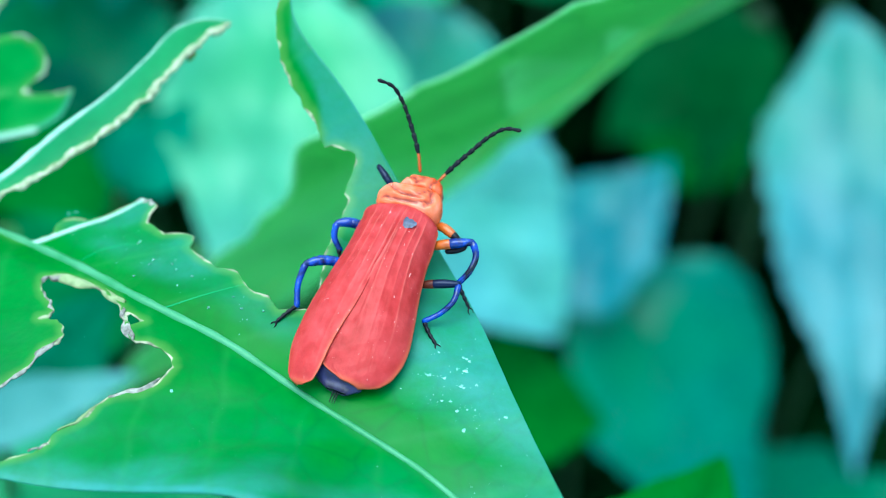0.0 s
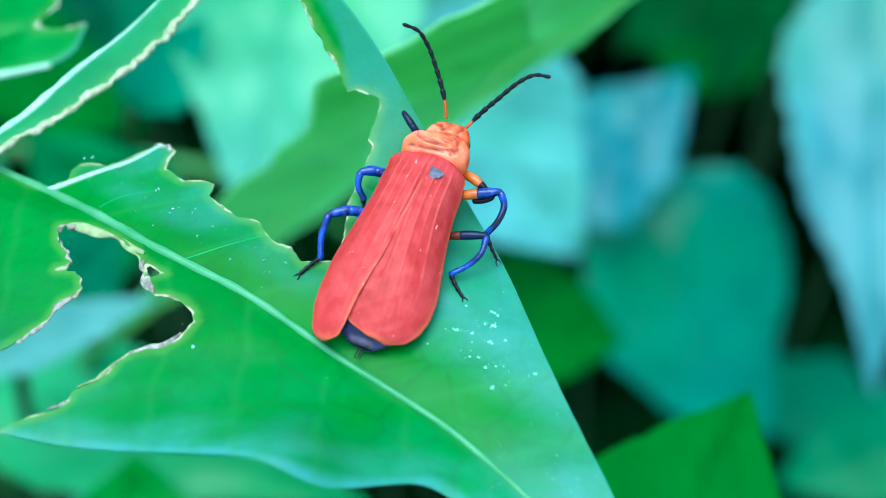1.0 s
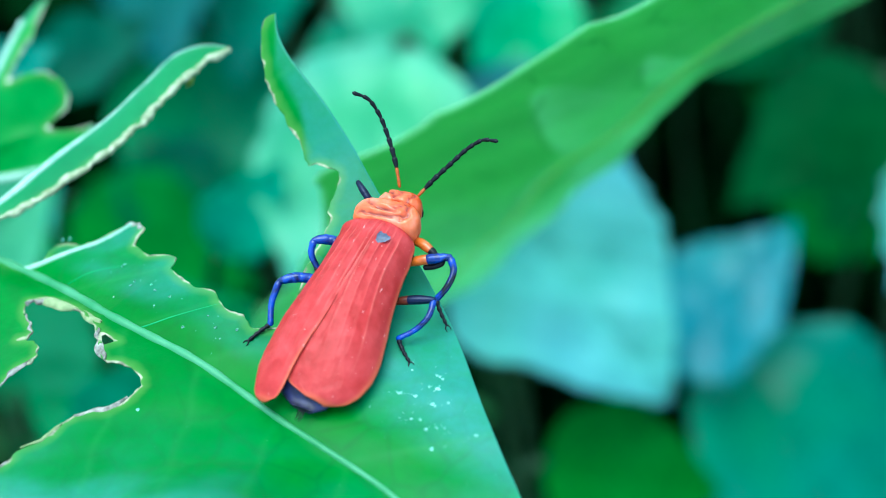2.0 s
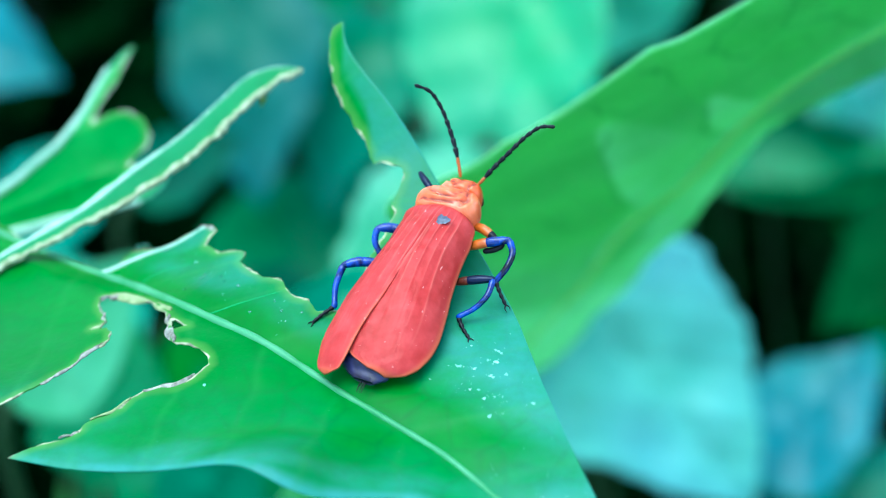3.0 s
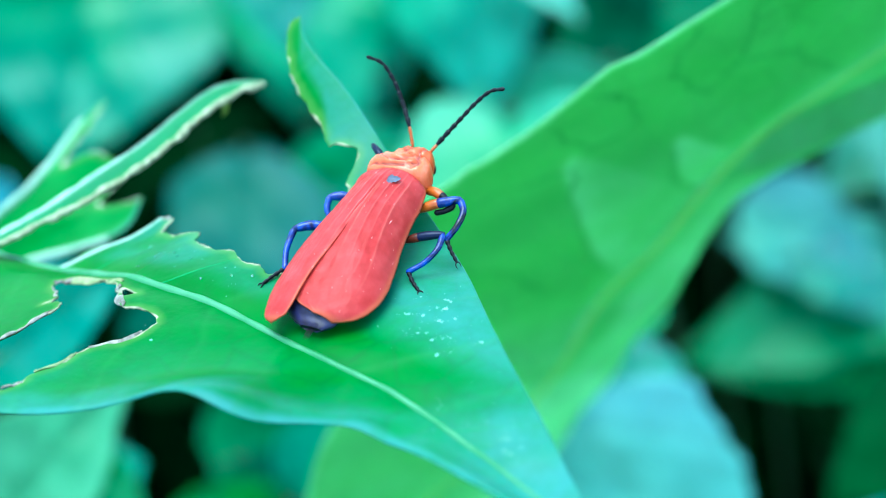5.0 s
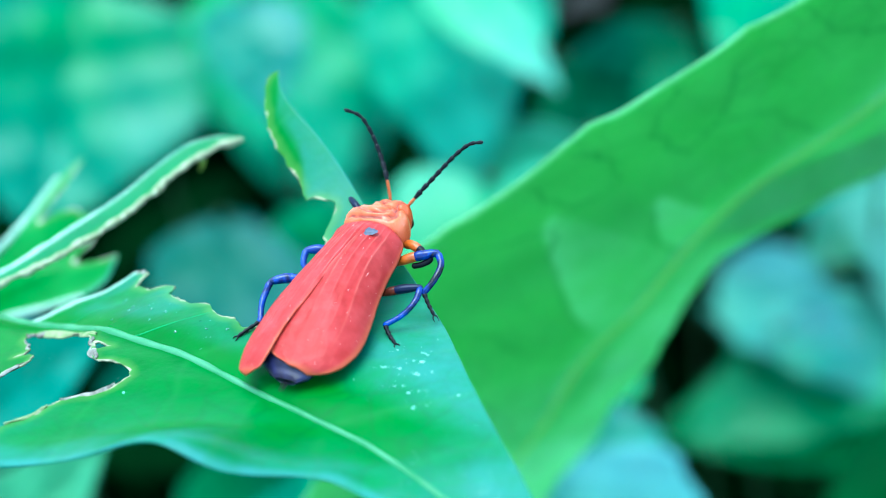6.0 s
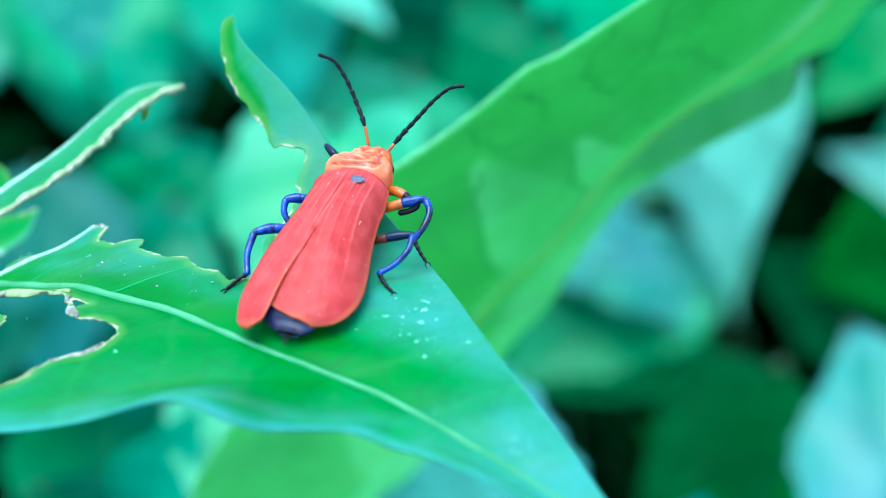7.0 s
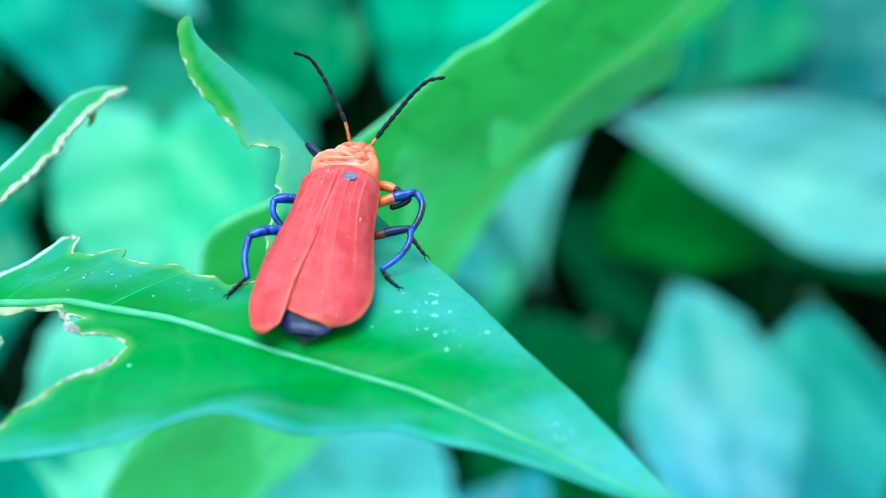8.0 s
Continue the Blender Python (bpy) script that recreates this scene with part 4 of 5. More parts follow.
def lobed_leaf():
    top = thing("leaf", "eaten green leaf with rounded lobes and curled pointed tip", "leaf", at=G_O)
    low = [(-14, 0.8), (-5, 0.4), (0, 0), (3, -0.4), (6, -0.9), (8.5, -1.15), (9.6, -1.0), (10.7, -0.5), (11.4, 0.2), (11.9, 0.7)]
    high = [(-14, 2.5), (-5, 2.9), (0, 3.7), (3.7, 4.8), (6.5, 6.3), (9.4, 8.5), (11.2, 9.3), (11.9, 9.4)]
    bites = ([(8.5, 1.6), (9.3, 2.0), (10.3, 2.3), (13, 2.6), (13, 0.6), (11.2, 0.8), (10.2, 0.9), (9.2, 1.2)],
             [(10.3, 2.2), (10.75, 3.0), (10.5, 4.4), (9.6, 5.3), (8.3, 5.5), (6.8, 5.5), (8.0, 6.4), (9.5, 7.2), (11.2, 8.8), (13, 10.5), (14, 6), (13, 2)])

    def place(u, v):
        b = smooth_step((v - 5) / 4.5)
        h = 0.03 * (v - 2) ** 2 * (1 - b) - 4.0 * b + 0.2 * ragged(u, v, 9, 3) - 0.25 * smooth_step((1.0 - v) / 1.6) + 0.3 * np.exp(-((v - 1.6) / 0.5) ** 2) * smooth_step((9 - u) / 4)
        return (u - 2.2 * b)[:, None] * G_U + (v + 1.8 * b)[:, None] * G_V + h[:, None] * G_N

    us = np.linspace(-14, 11.8, 180)
    v, f, c = sheet(us, curve_at(low, us)[:, 0], curve_at(high, us)[:, 0], 90, place, bites, rag=0.06, thick=0.25, margin=0.5)
    child("blade", mesh_from("blade", v, f, LOBE, colors=c), top)
    for pts in ([(-14, 2.5), (-5, 2.85), (0, 3.65), (3.7, 4.75), (6.5, 6.25), (9.4, 8.4)], [(-14, 0.85), (-5, 0.45), (0, 0.05), (3, -0.35), (6, -0.85), (8.5, -1.1)]):
        p = np.array(pts, float)
        uu = np.linspace(-14, p[-1, 0], 60)
        vv = np.interp(uu, p[:, 0], p[:, 1])
        t, f = tube(place(uu, vv), np.interp(uu, [-14, p[-1, 0]], [0.5, 0.2]), 8)
        child("edge", mesh_from("edge", t, f, PALE_RIM), top, "pale rolled edge")


torn_strip()
lobed_leaf()


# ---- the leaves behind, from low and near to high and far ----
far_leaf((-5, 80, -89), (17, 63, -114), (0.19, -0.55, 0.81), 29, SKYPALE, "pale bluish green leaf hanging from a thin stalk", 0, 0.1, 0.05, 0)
far_leaf((1, 60, -123), (24, 59, -128), (-0.09, -0.35, 0.93), 19, SHADE, "dark green leaf deep in shaded foliage", 0, 0.1, 0.1, 1)
far_leaf((17, 89, -145), (36, 107, -134), (-0.25, -0.43, 0.87), 20, BLUISH, "dull bluish green leaf on a thin stalk", 0, 0.1, 0.1, 2)
far_leaf((29, 97, -151), (49, 64, -176), (0.24, -0.29, 0.93), 35, TEAL, "teal green leaf with slightly wavy surface", 0.1, 0.1, 0.05, 3)
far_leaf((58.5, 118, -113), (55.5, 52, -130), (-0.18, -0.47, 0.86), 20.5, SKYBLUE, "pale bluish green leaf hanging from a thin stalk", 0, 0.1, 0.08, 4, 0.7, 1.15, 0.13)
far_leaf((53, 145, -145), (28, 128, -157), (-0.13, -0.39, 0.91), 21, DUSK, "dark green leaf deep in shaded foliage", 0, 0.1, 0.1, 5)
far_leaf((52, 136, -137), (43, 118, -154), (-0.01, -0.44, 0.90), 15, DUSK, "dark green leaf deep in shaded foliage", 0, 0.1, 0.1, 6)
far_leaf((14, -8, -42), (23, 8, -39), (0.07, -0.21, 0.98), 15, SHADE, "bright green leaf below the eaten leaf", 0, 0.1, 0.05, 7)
far_leaf((-14, 88, -75), (-22, 54, -92), (0.04, -0.29, 0.95), 27, MIXED, "light mint green leaf on a thin stalk", 0, 0.1, 0.1, 8)
far_leaf((2, 106, -99), (-6, 86, -105), (-0.02, -0.41, 0.91), 19, CYAN, "pale bluish green leaf hanging from a thin stalk", 0, 0.1, 0.1, 9)
far_leaf((-27, 119, -101), (-18, 105, -113), (0.01, -0.45, 0.89), 16, TEAL, "teal green leaf with slightly wavy surface", 0, 0.1, 0.1, 10)
far_leaf((2, 132, -108), (-9, 117, -117), (0.10, -0.44, 0.89), 17, MINT, "light mint green leaf on a thin stalk", 0, 0.1, 0.1, 11)
far_leaf((-11, 118, -71), (-15, 91, -87), (-0.23, -0.50, 0.83), 28, SOFT, "light mint green leaf on a thin stalk", 0.28, 0.1, 0.1, 12)
far_leaf((-23, 202, -76), (-25, 176, -111), (-0.09, -0.58, 0.81), 33, AQUA, "light mint green leaf on a thin stalk", 0, 0.1, 0.1, 13)
far_leaf((-25, 187, -72), (-4, 154, -79), (0.02, -0.71, 0.71), 13, BRIGHT, "light mint green leaf on a thin stalk", 0, 0.1, 0.1, 14)
far_leaf((-94, 215, -85), (-102, 178, -116), (0.25, -0.44, 0.87), 57, LAGOON, "teal green leaf with slightly wavy surface", 0, 0.1, 0.06, 15)
far_leaf((-65, 221, -86), (-48, 188, -121), (0.19, -0.55, 0.82), 31, FRESH, "teal green leaf with slightly wavy surface", 0, 0.1, 0.1, 16)
far_leaf((-63, 165, -105), (-60, 133, -129), (0.09, -0.47, 0.88), 27, INK, "dark bluish green leaf on a thin stalk", 0, 0.1, 0.1, 17)
far_leaf((-3, 181, -105), (-18, 168, -140), (-0.01, -0.62, 0.79), 39, SOFT, "light mint green leaf on a thin stalk", 0.1, 0.1, 0.1, 18)
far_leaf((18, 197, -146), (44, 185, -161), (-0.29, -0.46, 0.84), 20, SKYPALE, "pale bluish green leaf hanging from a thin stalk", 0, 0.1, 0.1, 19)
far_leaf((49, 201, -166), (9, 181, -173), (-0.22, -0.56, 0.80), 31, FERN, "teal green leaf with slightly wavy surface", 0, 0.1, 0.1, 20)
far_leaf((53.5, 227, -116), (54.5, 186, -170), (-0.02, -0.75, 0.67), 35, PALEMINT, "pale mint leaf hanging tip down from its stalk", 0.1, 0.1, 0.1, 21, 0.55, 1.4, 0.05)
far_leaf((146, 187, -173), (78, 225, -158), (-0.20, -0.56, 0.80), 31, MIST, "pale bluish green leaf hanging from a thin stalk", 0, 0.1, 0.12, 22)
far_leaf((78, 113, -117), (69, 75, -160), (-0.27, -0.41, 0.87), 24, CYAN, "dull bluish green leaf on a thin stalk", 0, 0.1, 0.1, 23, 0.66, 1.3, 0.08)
far_leaf((45, 189, -86), (29, 172, -119), (0.06, -0.66, 0.75), 33, MINT, "light mint green leaf on a thin stalk", 0, 0.1, 0.1, 24)
far_leaf((23, 214, -116), (0, 201, -136), (-0.17, -0.48, 0.86), 26, MIDTEAL, "dark green leaf deep in shaded foliage", 0, 0.1, 0.1, 25)
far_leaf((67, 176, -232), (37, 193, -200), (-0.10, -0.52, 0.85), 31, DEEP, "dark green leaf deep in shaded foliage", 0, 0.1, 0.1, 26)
far_leaf((-47, 29, -76), (-27, 32, -68), (0.19, -0.22, 0.95), 6.4, MIST, "light mint green leaf on a thin stalk", 0, 0.1, 0.05, 27)
far_leaf((-61, 47, -71), (-44, 56, -58), (0.29, -0.52, 0.80), 14, HAZE, "light mint green leaf on a thin stalk", 0, 0.1, 0.05, 28)
far_leaf((-57, 51, -92), (-51, 61, -74), (0.20, -0.37, 0.91), 17, FERN, "light mint green leaf on a thin stalk", 0, 0.1, 0.08, 29)
far_leaf((-29, 2, -85), (-29, 20, -76), (0.05, -0.25, 0.97), 22, GREEN, "bright green leaf below the eaten leaf", 0, 0.1, 0.06, 30)
far_leaf((-119, 163, -112), (-96, 155, -119), (0.35, -0.67, 0.65), 18, BLUISH, "dull bluish green leaf on a thin stalk", 0, 0.1, 0.1, 31)
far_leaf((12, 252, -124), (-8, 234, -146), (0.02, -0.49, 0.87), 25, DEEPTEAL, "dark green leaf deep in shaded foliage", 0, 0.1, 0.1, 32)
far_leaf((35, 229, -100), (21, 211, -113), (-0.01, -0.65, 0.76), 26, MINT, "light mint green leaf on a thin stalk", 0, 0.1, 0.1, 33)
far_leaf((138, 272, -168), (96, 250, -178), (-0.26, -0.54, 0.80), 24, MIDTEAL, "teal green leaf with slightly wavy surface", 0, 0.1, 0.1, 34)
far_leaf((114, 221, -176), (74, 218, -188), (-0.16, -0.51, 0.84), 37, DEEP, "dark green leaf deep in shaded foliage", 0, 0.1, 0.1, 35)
far_leaf((166, 280, -162), (132, 246, -196), (-0.22, -0.36, 0.90), 42, INK, "dark bluish green leaf on a thin stalk", 0, 0.1, 0.1, 36)
far_leaf((-36, 69, -90), (-26, 72, -77), (0.25, -0.63, 0.74), 9, MINT, "light mint green leaf on a thin stalk", 0, 0.1, 0.1, 37)
far_leaf((55, 229, -152), (34, 210, -156), (-0.15, -0.67, 0.73), 24, BRIGHT, "light mint green leaf on a thin stalk", 0, 0.1, 0.1, 38)
far_leaf((54, 195, -171), (14, 194, -152), (0.11, -0.51, 0.85), 21, BRIGHT, "light mint green leaf on a thin stalk", 0, 0.1, 0.1, 39)
far_leaf((51, 197, -175), (3, 182, -173), (-0.11, -0.56, 0.82), 29, MID, "teal green leaf with slightly wavy surface", 0, 0.1, 0.1, 40)
far_leaf((-75, 85, -107), (-63, 91, -104), (0.31, -0.20, 0.93), 22, PALE, "light mint green leaf on a thin stalk", 0, 0.1, 0.1, 41)
far_leaf((-68, 134, -147), (-57, 121, -159), (0.21, -0.34, 0.92), 19, DEEPTEAL, "dark green leaf deep in shaded foliage", 0, 0.1, 0.1, 42)
far_leaf((-77, 75, -140), (-61, 80, -132), (0.32, -0.23, 0.92), 19, MID, "dark green leaf deep in shaded foliage", 0, 0.1, 0.1, 43)
far_leaf((-69, 163, -107), (-60, 156, -119), (0.15, -0.55, 0.82), 22, DEEPTEAL, "dark green leaf deep in shaded foliage", 0, 0.1, 0.1, 44)
far_leaf((-51, 191, -119), (-46, 175, -140), (0.19, -0.61, 0.77), 28, LAGOON, "teal green leaf with slightly wavy surface", 0, 0.1, 0.1, 45)
far_leaf((-63, 152, -141), (-52, 120, -162), (0.19, -0.51, 0.84), 31, MIDTEAL, "teal green leaf with slightly wavy surface", 0, 0.1, 0.1, 46)
far_leaf((28, 188, -154), (44, 181, -158), (-0.01, -0.33, 0.94), 16, CYAN, "dull bluish green leaf on a thin stalk", 0, 0.1, 0.1, 47)
far_leaf((-10, 238, -122), (3, 231, -135), (-0.02, -0.77, 0.64), 26, DEEPTEAL, "dark green leaf deep in shaded foliage", 0, 0.1, 0.1, 48)
far_leaf((-65, 64, -64), (-46, 69, -54), (0.33, -0.44, 0.84), 13, TEAL, "teal green leaf with slightly wavy surface", 0, 0.1, 0.06, 49)
far_leaf((-55, 180, -73), (-51, 165, -87), (0.21, -0.61, 0.76), 18, CYAN, "pale bluish green leaf hanging from a thin stalk", 0, 0.1, 0.08, 50)
far_leaf((-57, 207, -128), (-50, 226, -102), (-0.02, -0.65, 0.76), 28, LAGOON, "teal green leaf with slightly wavy surface", 0, 0.1, 0.08, 51)
far_leaf((-41, 32, -76), (-30, 39, -65), (0.12, -0.47, 0.87), 11, MIDTEAL, "shaded teal leaf low in the foliage", 0, 0.1, 0.08, 52)
far_leaf((-21, 21, -97), (-8, 26, -88), (0.02, -0.18, 0.98), 12, MID, "teal green leaf with slightly wavy surface", 0, 0.1, 0.08, 53)
far_leaf((-33, 52, -95), (-44, 58, -79), (0.17, -0.33, 0.93), 17, MID, "teal green leaf with slightly wavy surface", 0, 0.1, 0.08, 54)
far_leaf((-79, 126, -151), (-48, 112, -157), (0.26, -0.49, 0.83), 21, DEEP, "dark green leaf deep in shaded foliage", 0, 0.1, 0.08, 55)
far_leaf((-67, 244, -99), (-67, 214, -134), (0.09, -0.58, 0.81), 36, FRESH, "light mint green leaf on a thin stalk", 0, 0.1, 0.08, 56)

far_leaf((-58, 40, -97), (-8, 19, -86), (0.05, -0.25, 0.97), 17, FERN, "bright green leaf below the eaten leaf", 0, 0.1, 0.08, 57)
far_leaf((72, 59, -156), (48, 53, -162), (-0.15, -0.4, 0.9), 17, MIDTEAL, "dark green leaf deep in shaded foliage", 0, 0.1, 0.1, 59)
far_leaf((149, 186, -183), (98, 217, -187), (-0.20, -0.56, 0.80), 15, MID, "dark green leaf deep in shaded foliage", 0, 0.1, 0.1, 58)

far_leaf((-64, 99, -92), (-49, 107, -89), (0.2, -0.45, 0.87), 11, DEEPTEAL, "dark green leaf deep in shaded foliage", 0, 0.1, 0.08, 60)
far_leaf((-43, 164, -114), (-52, 139, -138), (0.1, -0.5, 0.86), 21, TEAL, "teal green leaf with slightly wavy surface", 0, 0.1, 0.08, 61)
far_leaf((106, 251, -144), (77, 239, -159), (-0.2, -0.5, 0.84), 21, MID, "teal green leaf with slightly wavy surface", 0, 0.1, 0.08, 62)
far_leaf((95, 210, -205), (63, 226, -183), (-0.1, -0.5, 0.86), 26, DUSK, "dark green leaf deep in shaded foliage", 0, 0.1, 0.1, 63)
far_leaf((72, 81, -197), (43, 85, -193), (-0.05, -0.4, 0.9), 16, MIDTEAL, "shaded teal leaf low in the foliage", 0, 0.1, 0.1, 64)


def stem():
    """A green stem that leans across behind the eaten leaf."""
    line = [(-96, 98, -432), (-90, 95, -250), (-80, 93, -140), (-68, 91.5, -131.5), (-51.8, 90.5, -132.2), (-36.5, 89.3, -133.0), (-24, 88, -138), (-10, 90, -160)]
    top = thing("stem", "slender olive green stem among the shaded leaves", "stem", at=line[0])
    v, f = tube(spline(line, 60) - np.array(line[0], float), np.linspace(2.2, 0.9, 60), 10)
    child("stalk", mesh_from("stalk", v, f, STALK), top)


stem()


def undergrowth():
    """Dense leaves behind the others and low over the ground all round, coloured dark for the shade there, on thin
    stems.
    """
    rnd = random.Random(11)
    V, F = [], []

    def leaf(o, m, ln, wd):
        k = len(V)
        for i in range(7):
            a = i / 6
            w = wd / 2 * math.sin(math.pi * min(a ** 0.65, 0.99)) ** 0.8 + 0.2
            for j in (-1, -0.5, 0, 0.5, 1):
                V.append(o + m @ Vector((w * j, ln * (a - 0.3), 5 * j * j - 14 * (a - 0.4) ** 2)))
        F.extend((k + i * 5 + j, k + i * 5 + j + 1, k + i * 5 + j + 6, k + i * 5 + j + 5) for i in range(6) for j in range(4))

    def stem(x, y, z):
        k = len(V)
        bx, by = x + rnd.uniform(-25, 25), y + rnd.uniform(-25, 25)
        for px, py, pz, r in ((bx, by, -432, 1.3), ((x + bx) / 2 + 5, (y + by) / 2, (z - 432) / 2, 1.0), (x, y, z, 0.6)):
            V.extend(Vector((px + r * math.cos(a), py + r * math.sin(a), pz)) for a in (0, 1.57, 3.14, 4.71))
        F.extend((k + i * 4 + j, k + i * 4 + (j + 1) % 4, k + i * 4 + 4 + (j + 1) % 4, k + i * 4 + 4 + j) for i in range(2) for j in range(4))

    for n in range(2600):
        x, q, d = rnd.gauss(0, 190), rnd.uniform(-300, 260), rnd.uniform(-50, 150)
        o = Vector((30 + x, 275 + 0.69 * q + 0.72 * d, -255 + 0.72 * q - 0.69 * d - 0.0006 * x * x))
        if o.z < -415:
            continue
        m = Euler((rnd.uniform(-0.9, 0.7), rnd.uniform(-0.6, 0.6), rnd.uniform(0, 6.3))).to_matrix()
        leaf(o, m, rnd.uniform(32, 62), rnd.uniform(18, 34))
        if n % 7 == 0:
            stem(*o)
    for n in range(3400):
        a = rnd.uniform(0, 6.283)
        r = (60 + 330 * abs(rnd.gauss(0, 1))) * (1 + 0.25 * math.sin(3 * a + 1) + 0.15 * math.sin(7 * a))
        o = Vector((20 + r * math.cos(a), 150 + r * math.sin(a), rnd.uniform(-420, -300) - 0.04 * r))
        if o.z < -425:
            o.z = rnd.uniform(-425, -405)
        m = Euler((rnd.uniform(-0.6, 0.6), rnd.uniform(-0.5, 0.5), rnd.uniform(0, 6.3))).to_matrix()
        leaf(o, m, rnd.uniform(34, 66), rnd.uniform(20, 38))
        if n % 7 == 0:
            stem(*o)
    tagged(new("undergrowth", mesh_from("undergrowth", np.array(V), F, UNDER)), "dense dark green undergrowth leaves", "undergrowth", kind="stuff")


undergrowth()


# ---- the beetle ----
def body_blob(rows, n_around=24, n_long=30, square=1.0):
    """A closed body through cross-sections (y, centre x, half width, bottom z, top z)."""
    r = np.array(rows, float)
    s = np.linspace(r[0, 0], r[-1, 0], n_long)
    sec = curve_at(r, s)
    ang = np.arange(n_around) * 2 * np.pi / n_around
    V = []
    for y, (cx, hw, zb, zt) in zip(s, sec):
        for a in ang:
            ca, sa = math.copysign(abs(math.cos(a)) ** square, math.cos(a)), math.copysign(abs(math.sin(a)) ** square, math.sin(a))
            V.append((cx + max(hw, 0.01) * ca, y, (zb + zt) / 2 + max((zt - zb) / 2, 0.01) * sa))
    F = [(i * n_around + j, i * n_around + (j + 1) % n_around, (i + 1) * n_around + (j + 1) % n_around, (i + 1) * n_around + j)
         for i in range(len(s) - 1) for j in range(n_around)]
    F += [tuple(range(n_around)), tuple(range((len(s) - 1) * n_around, len(s) * n_around))[::-1]]
    return np.array(V), F


def wing_case(sign):
    """One wing case: a domed shell with long ridges, a rounded end and an inner seam."""
    ns, nt = 90, 76
    s = np.linspace(0, 1, ns)
    end = [(0.92, 2.2), (0.965, 1.95), (0.988, 1.68), (1, 1.3)] if sign < 0 else [(0.92, 2.55), (0.97, 2.05), (1, 1.3)]
    outer = curve_at([(0, 1.35), (0.03, 1.75 if sign > 0 else 2.08), (0.1, 1.95 if sign > 0 else 2.3), (0.25, 2.06 if sign > 0 else 2.34), (0.42, 2.33 if sign > 0 else 2.48), (0.58, 2.68), (0.72, 2.92 if sign > 0 else 2.68), (0.84, 2.85 if sign > 0 else 2.52)] + end, s)[:, 0]
    if sign < 0:
        inner = curve_at([(0, 0.0), (0.2, -0.15), (0.4, -0.1), (0.6, 0.02), (0.7, 0.2), (0.8, 0.34), (0.88, 0.38), (0.94, 0.44), (0.98, 0.62), (1, 1.0)], s)[:, 0]
    else:
        inner = curve_at([(0, 0.015), (0.2, 0.0), (0.4, -0.17), (0.6, -0.48), (0.7, -0.85), (0.78, -1.13), (0.86, -1.24), (0.92, -1.1), (0.97, -0.6), (1, 0.35)], s)[:, 0]
    topz = curve_at([(0, 2.72), (0.05, 2.96), (0.2, 3.05), (0.45, 2.9), (0.7, 2.35), (0.88, 1.75), (1, 1.2)], s)[:, 0]
    rimz = curve_at([(0, 2.0), (0.1, 1.6), (0.4, 1.35 if sign < 0 else 1.1), (0.8, 0.8 if sign < 0 else 0.6), (1, 0.75)], s)[:, 0]
    y = 4.3 - (11.35 if sign < 0 else 10.4) * s
    q = np.linspace(0, 1, nt)
    X = inner[:, None] + (outer - inner)[:, None] * q[None]
    k = X / outer[:, None]
    Z = rimz[:, None] + (topz - rimz)[:, None] * np.maximum(1 - np.abs(k) ** 2.5, 0) ** 0.8
    fade = (np.clip(s * 9, 0, 1) * np.clip((0.93 - s) * 5, 0, 1))[:, None]
    for c, w, h in ((0.07, 0.045, 0.07), (0.3, 0.03, 0.05), (0.5, 0.025, 0.03), (0.68, 0.03, 0.05)):
        Z += h * (1 - 0.6 * smooth_step((s - 0.3) / 0.3))[:, None] * np.exp(-((k - c + 0.03 * np.sin(5 * s)[:, None]) / w) ** 2) * fade
    Z += 0.03 * ragged(X * 1.0, np.repeat(y[:, None], nt, 1), 1.9, 3 + sign) + 0.012 * ragged(X, np.repeat(y[:, None], nt, 1), 0.5, 6)
    Z -= 0.16 * np.exp(-((k - 0.5) / 0.25) ** 2) * np.exp(-((s - 0.1) / 0.05) ** 2)[:, None]
    if sign > 0:
        Z += 0.05 * smooth_step((0.3 - q) / 0.1)[None] * smooth_step((s - 0.1) / 0.15)[:, None] * (X < 0.1) + 0.05 * np.exp(-((q - 0.03) / 0.025) ** 2)[None] * fade
    Y = np.repeat(y[:, None], nt, 1)
    top = np.stack([sign * X, Y, Z], -1).reshape(-1, 3)
    low = top - [0, 0, 0.1]
    n = len(top)
    quads = [(i * nt + j, (i + 1) * nt + j, (i + 1) * nt + j + 1, i * nt + j + 1) for i in range(ns - 1) for j in range(nt - 1)]
    if sign < 0:
        quads = [q[::-1] for q in quads]
    F = quads + [tuple(x + n for x in q[::-1]) for q in quads]
    count = {(a, b) for q in quads for a, b in zip(q, q[1:] + q[:1])}
    F += [(b, a, a + n, b + n) for a, b in count if (b, a) not in count]
    rim = np.maximum(np.exp(-((1 - q) / 0.025) ** 2)[None] * np.ones((ns, 1)), np.exp(-((1 - s) / 0.015) ** 2)[:, None] * np.ones((1, nt)))
    rim = np.maximum(rim, np.exp(-(q / 0.05) ** 2)[None] * np.clip((s - 0.5) * 3, 0, 1)[:, None]).ravel()
    wave = 0.03 * np.sin(5 * s)[:, None]
    ridge = sum(g * np.exp(-((k - c + wave) / 0.015) ** 2) * fade * np.clip((e - s) * 3, 0, 1)[:, None]
                for c, g, e in ((0.09, 1.0, 0.75), (0.3, 0.8, 0.62), (0.5, 0.7, 0.6), (0.68, 1.0, 0.97 if sign > 0 else 0.5)))
    ridge = ridge + (0.9 * np.exp(-((q - 0.03) / 0.03) ** 2)[None] * fade if sign > 0 else 0)
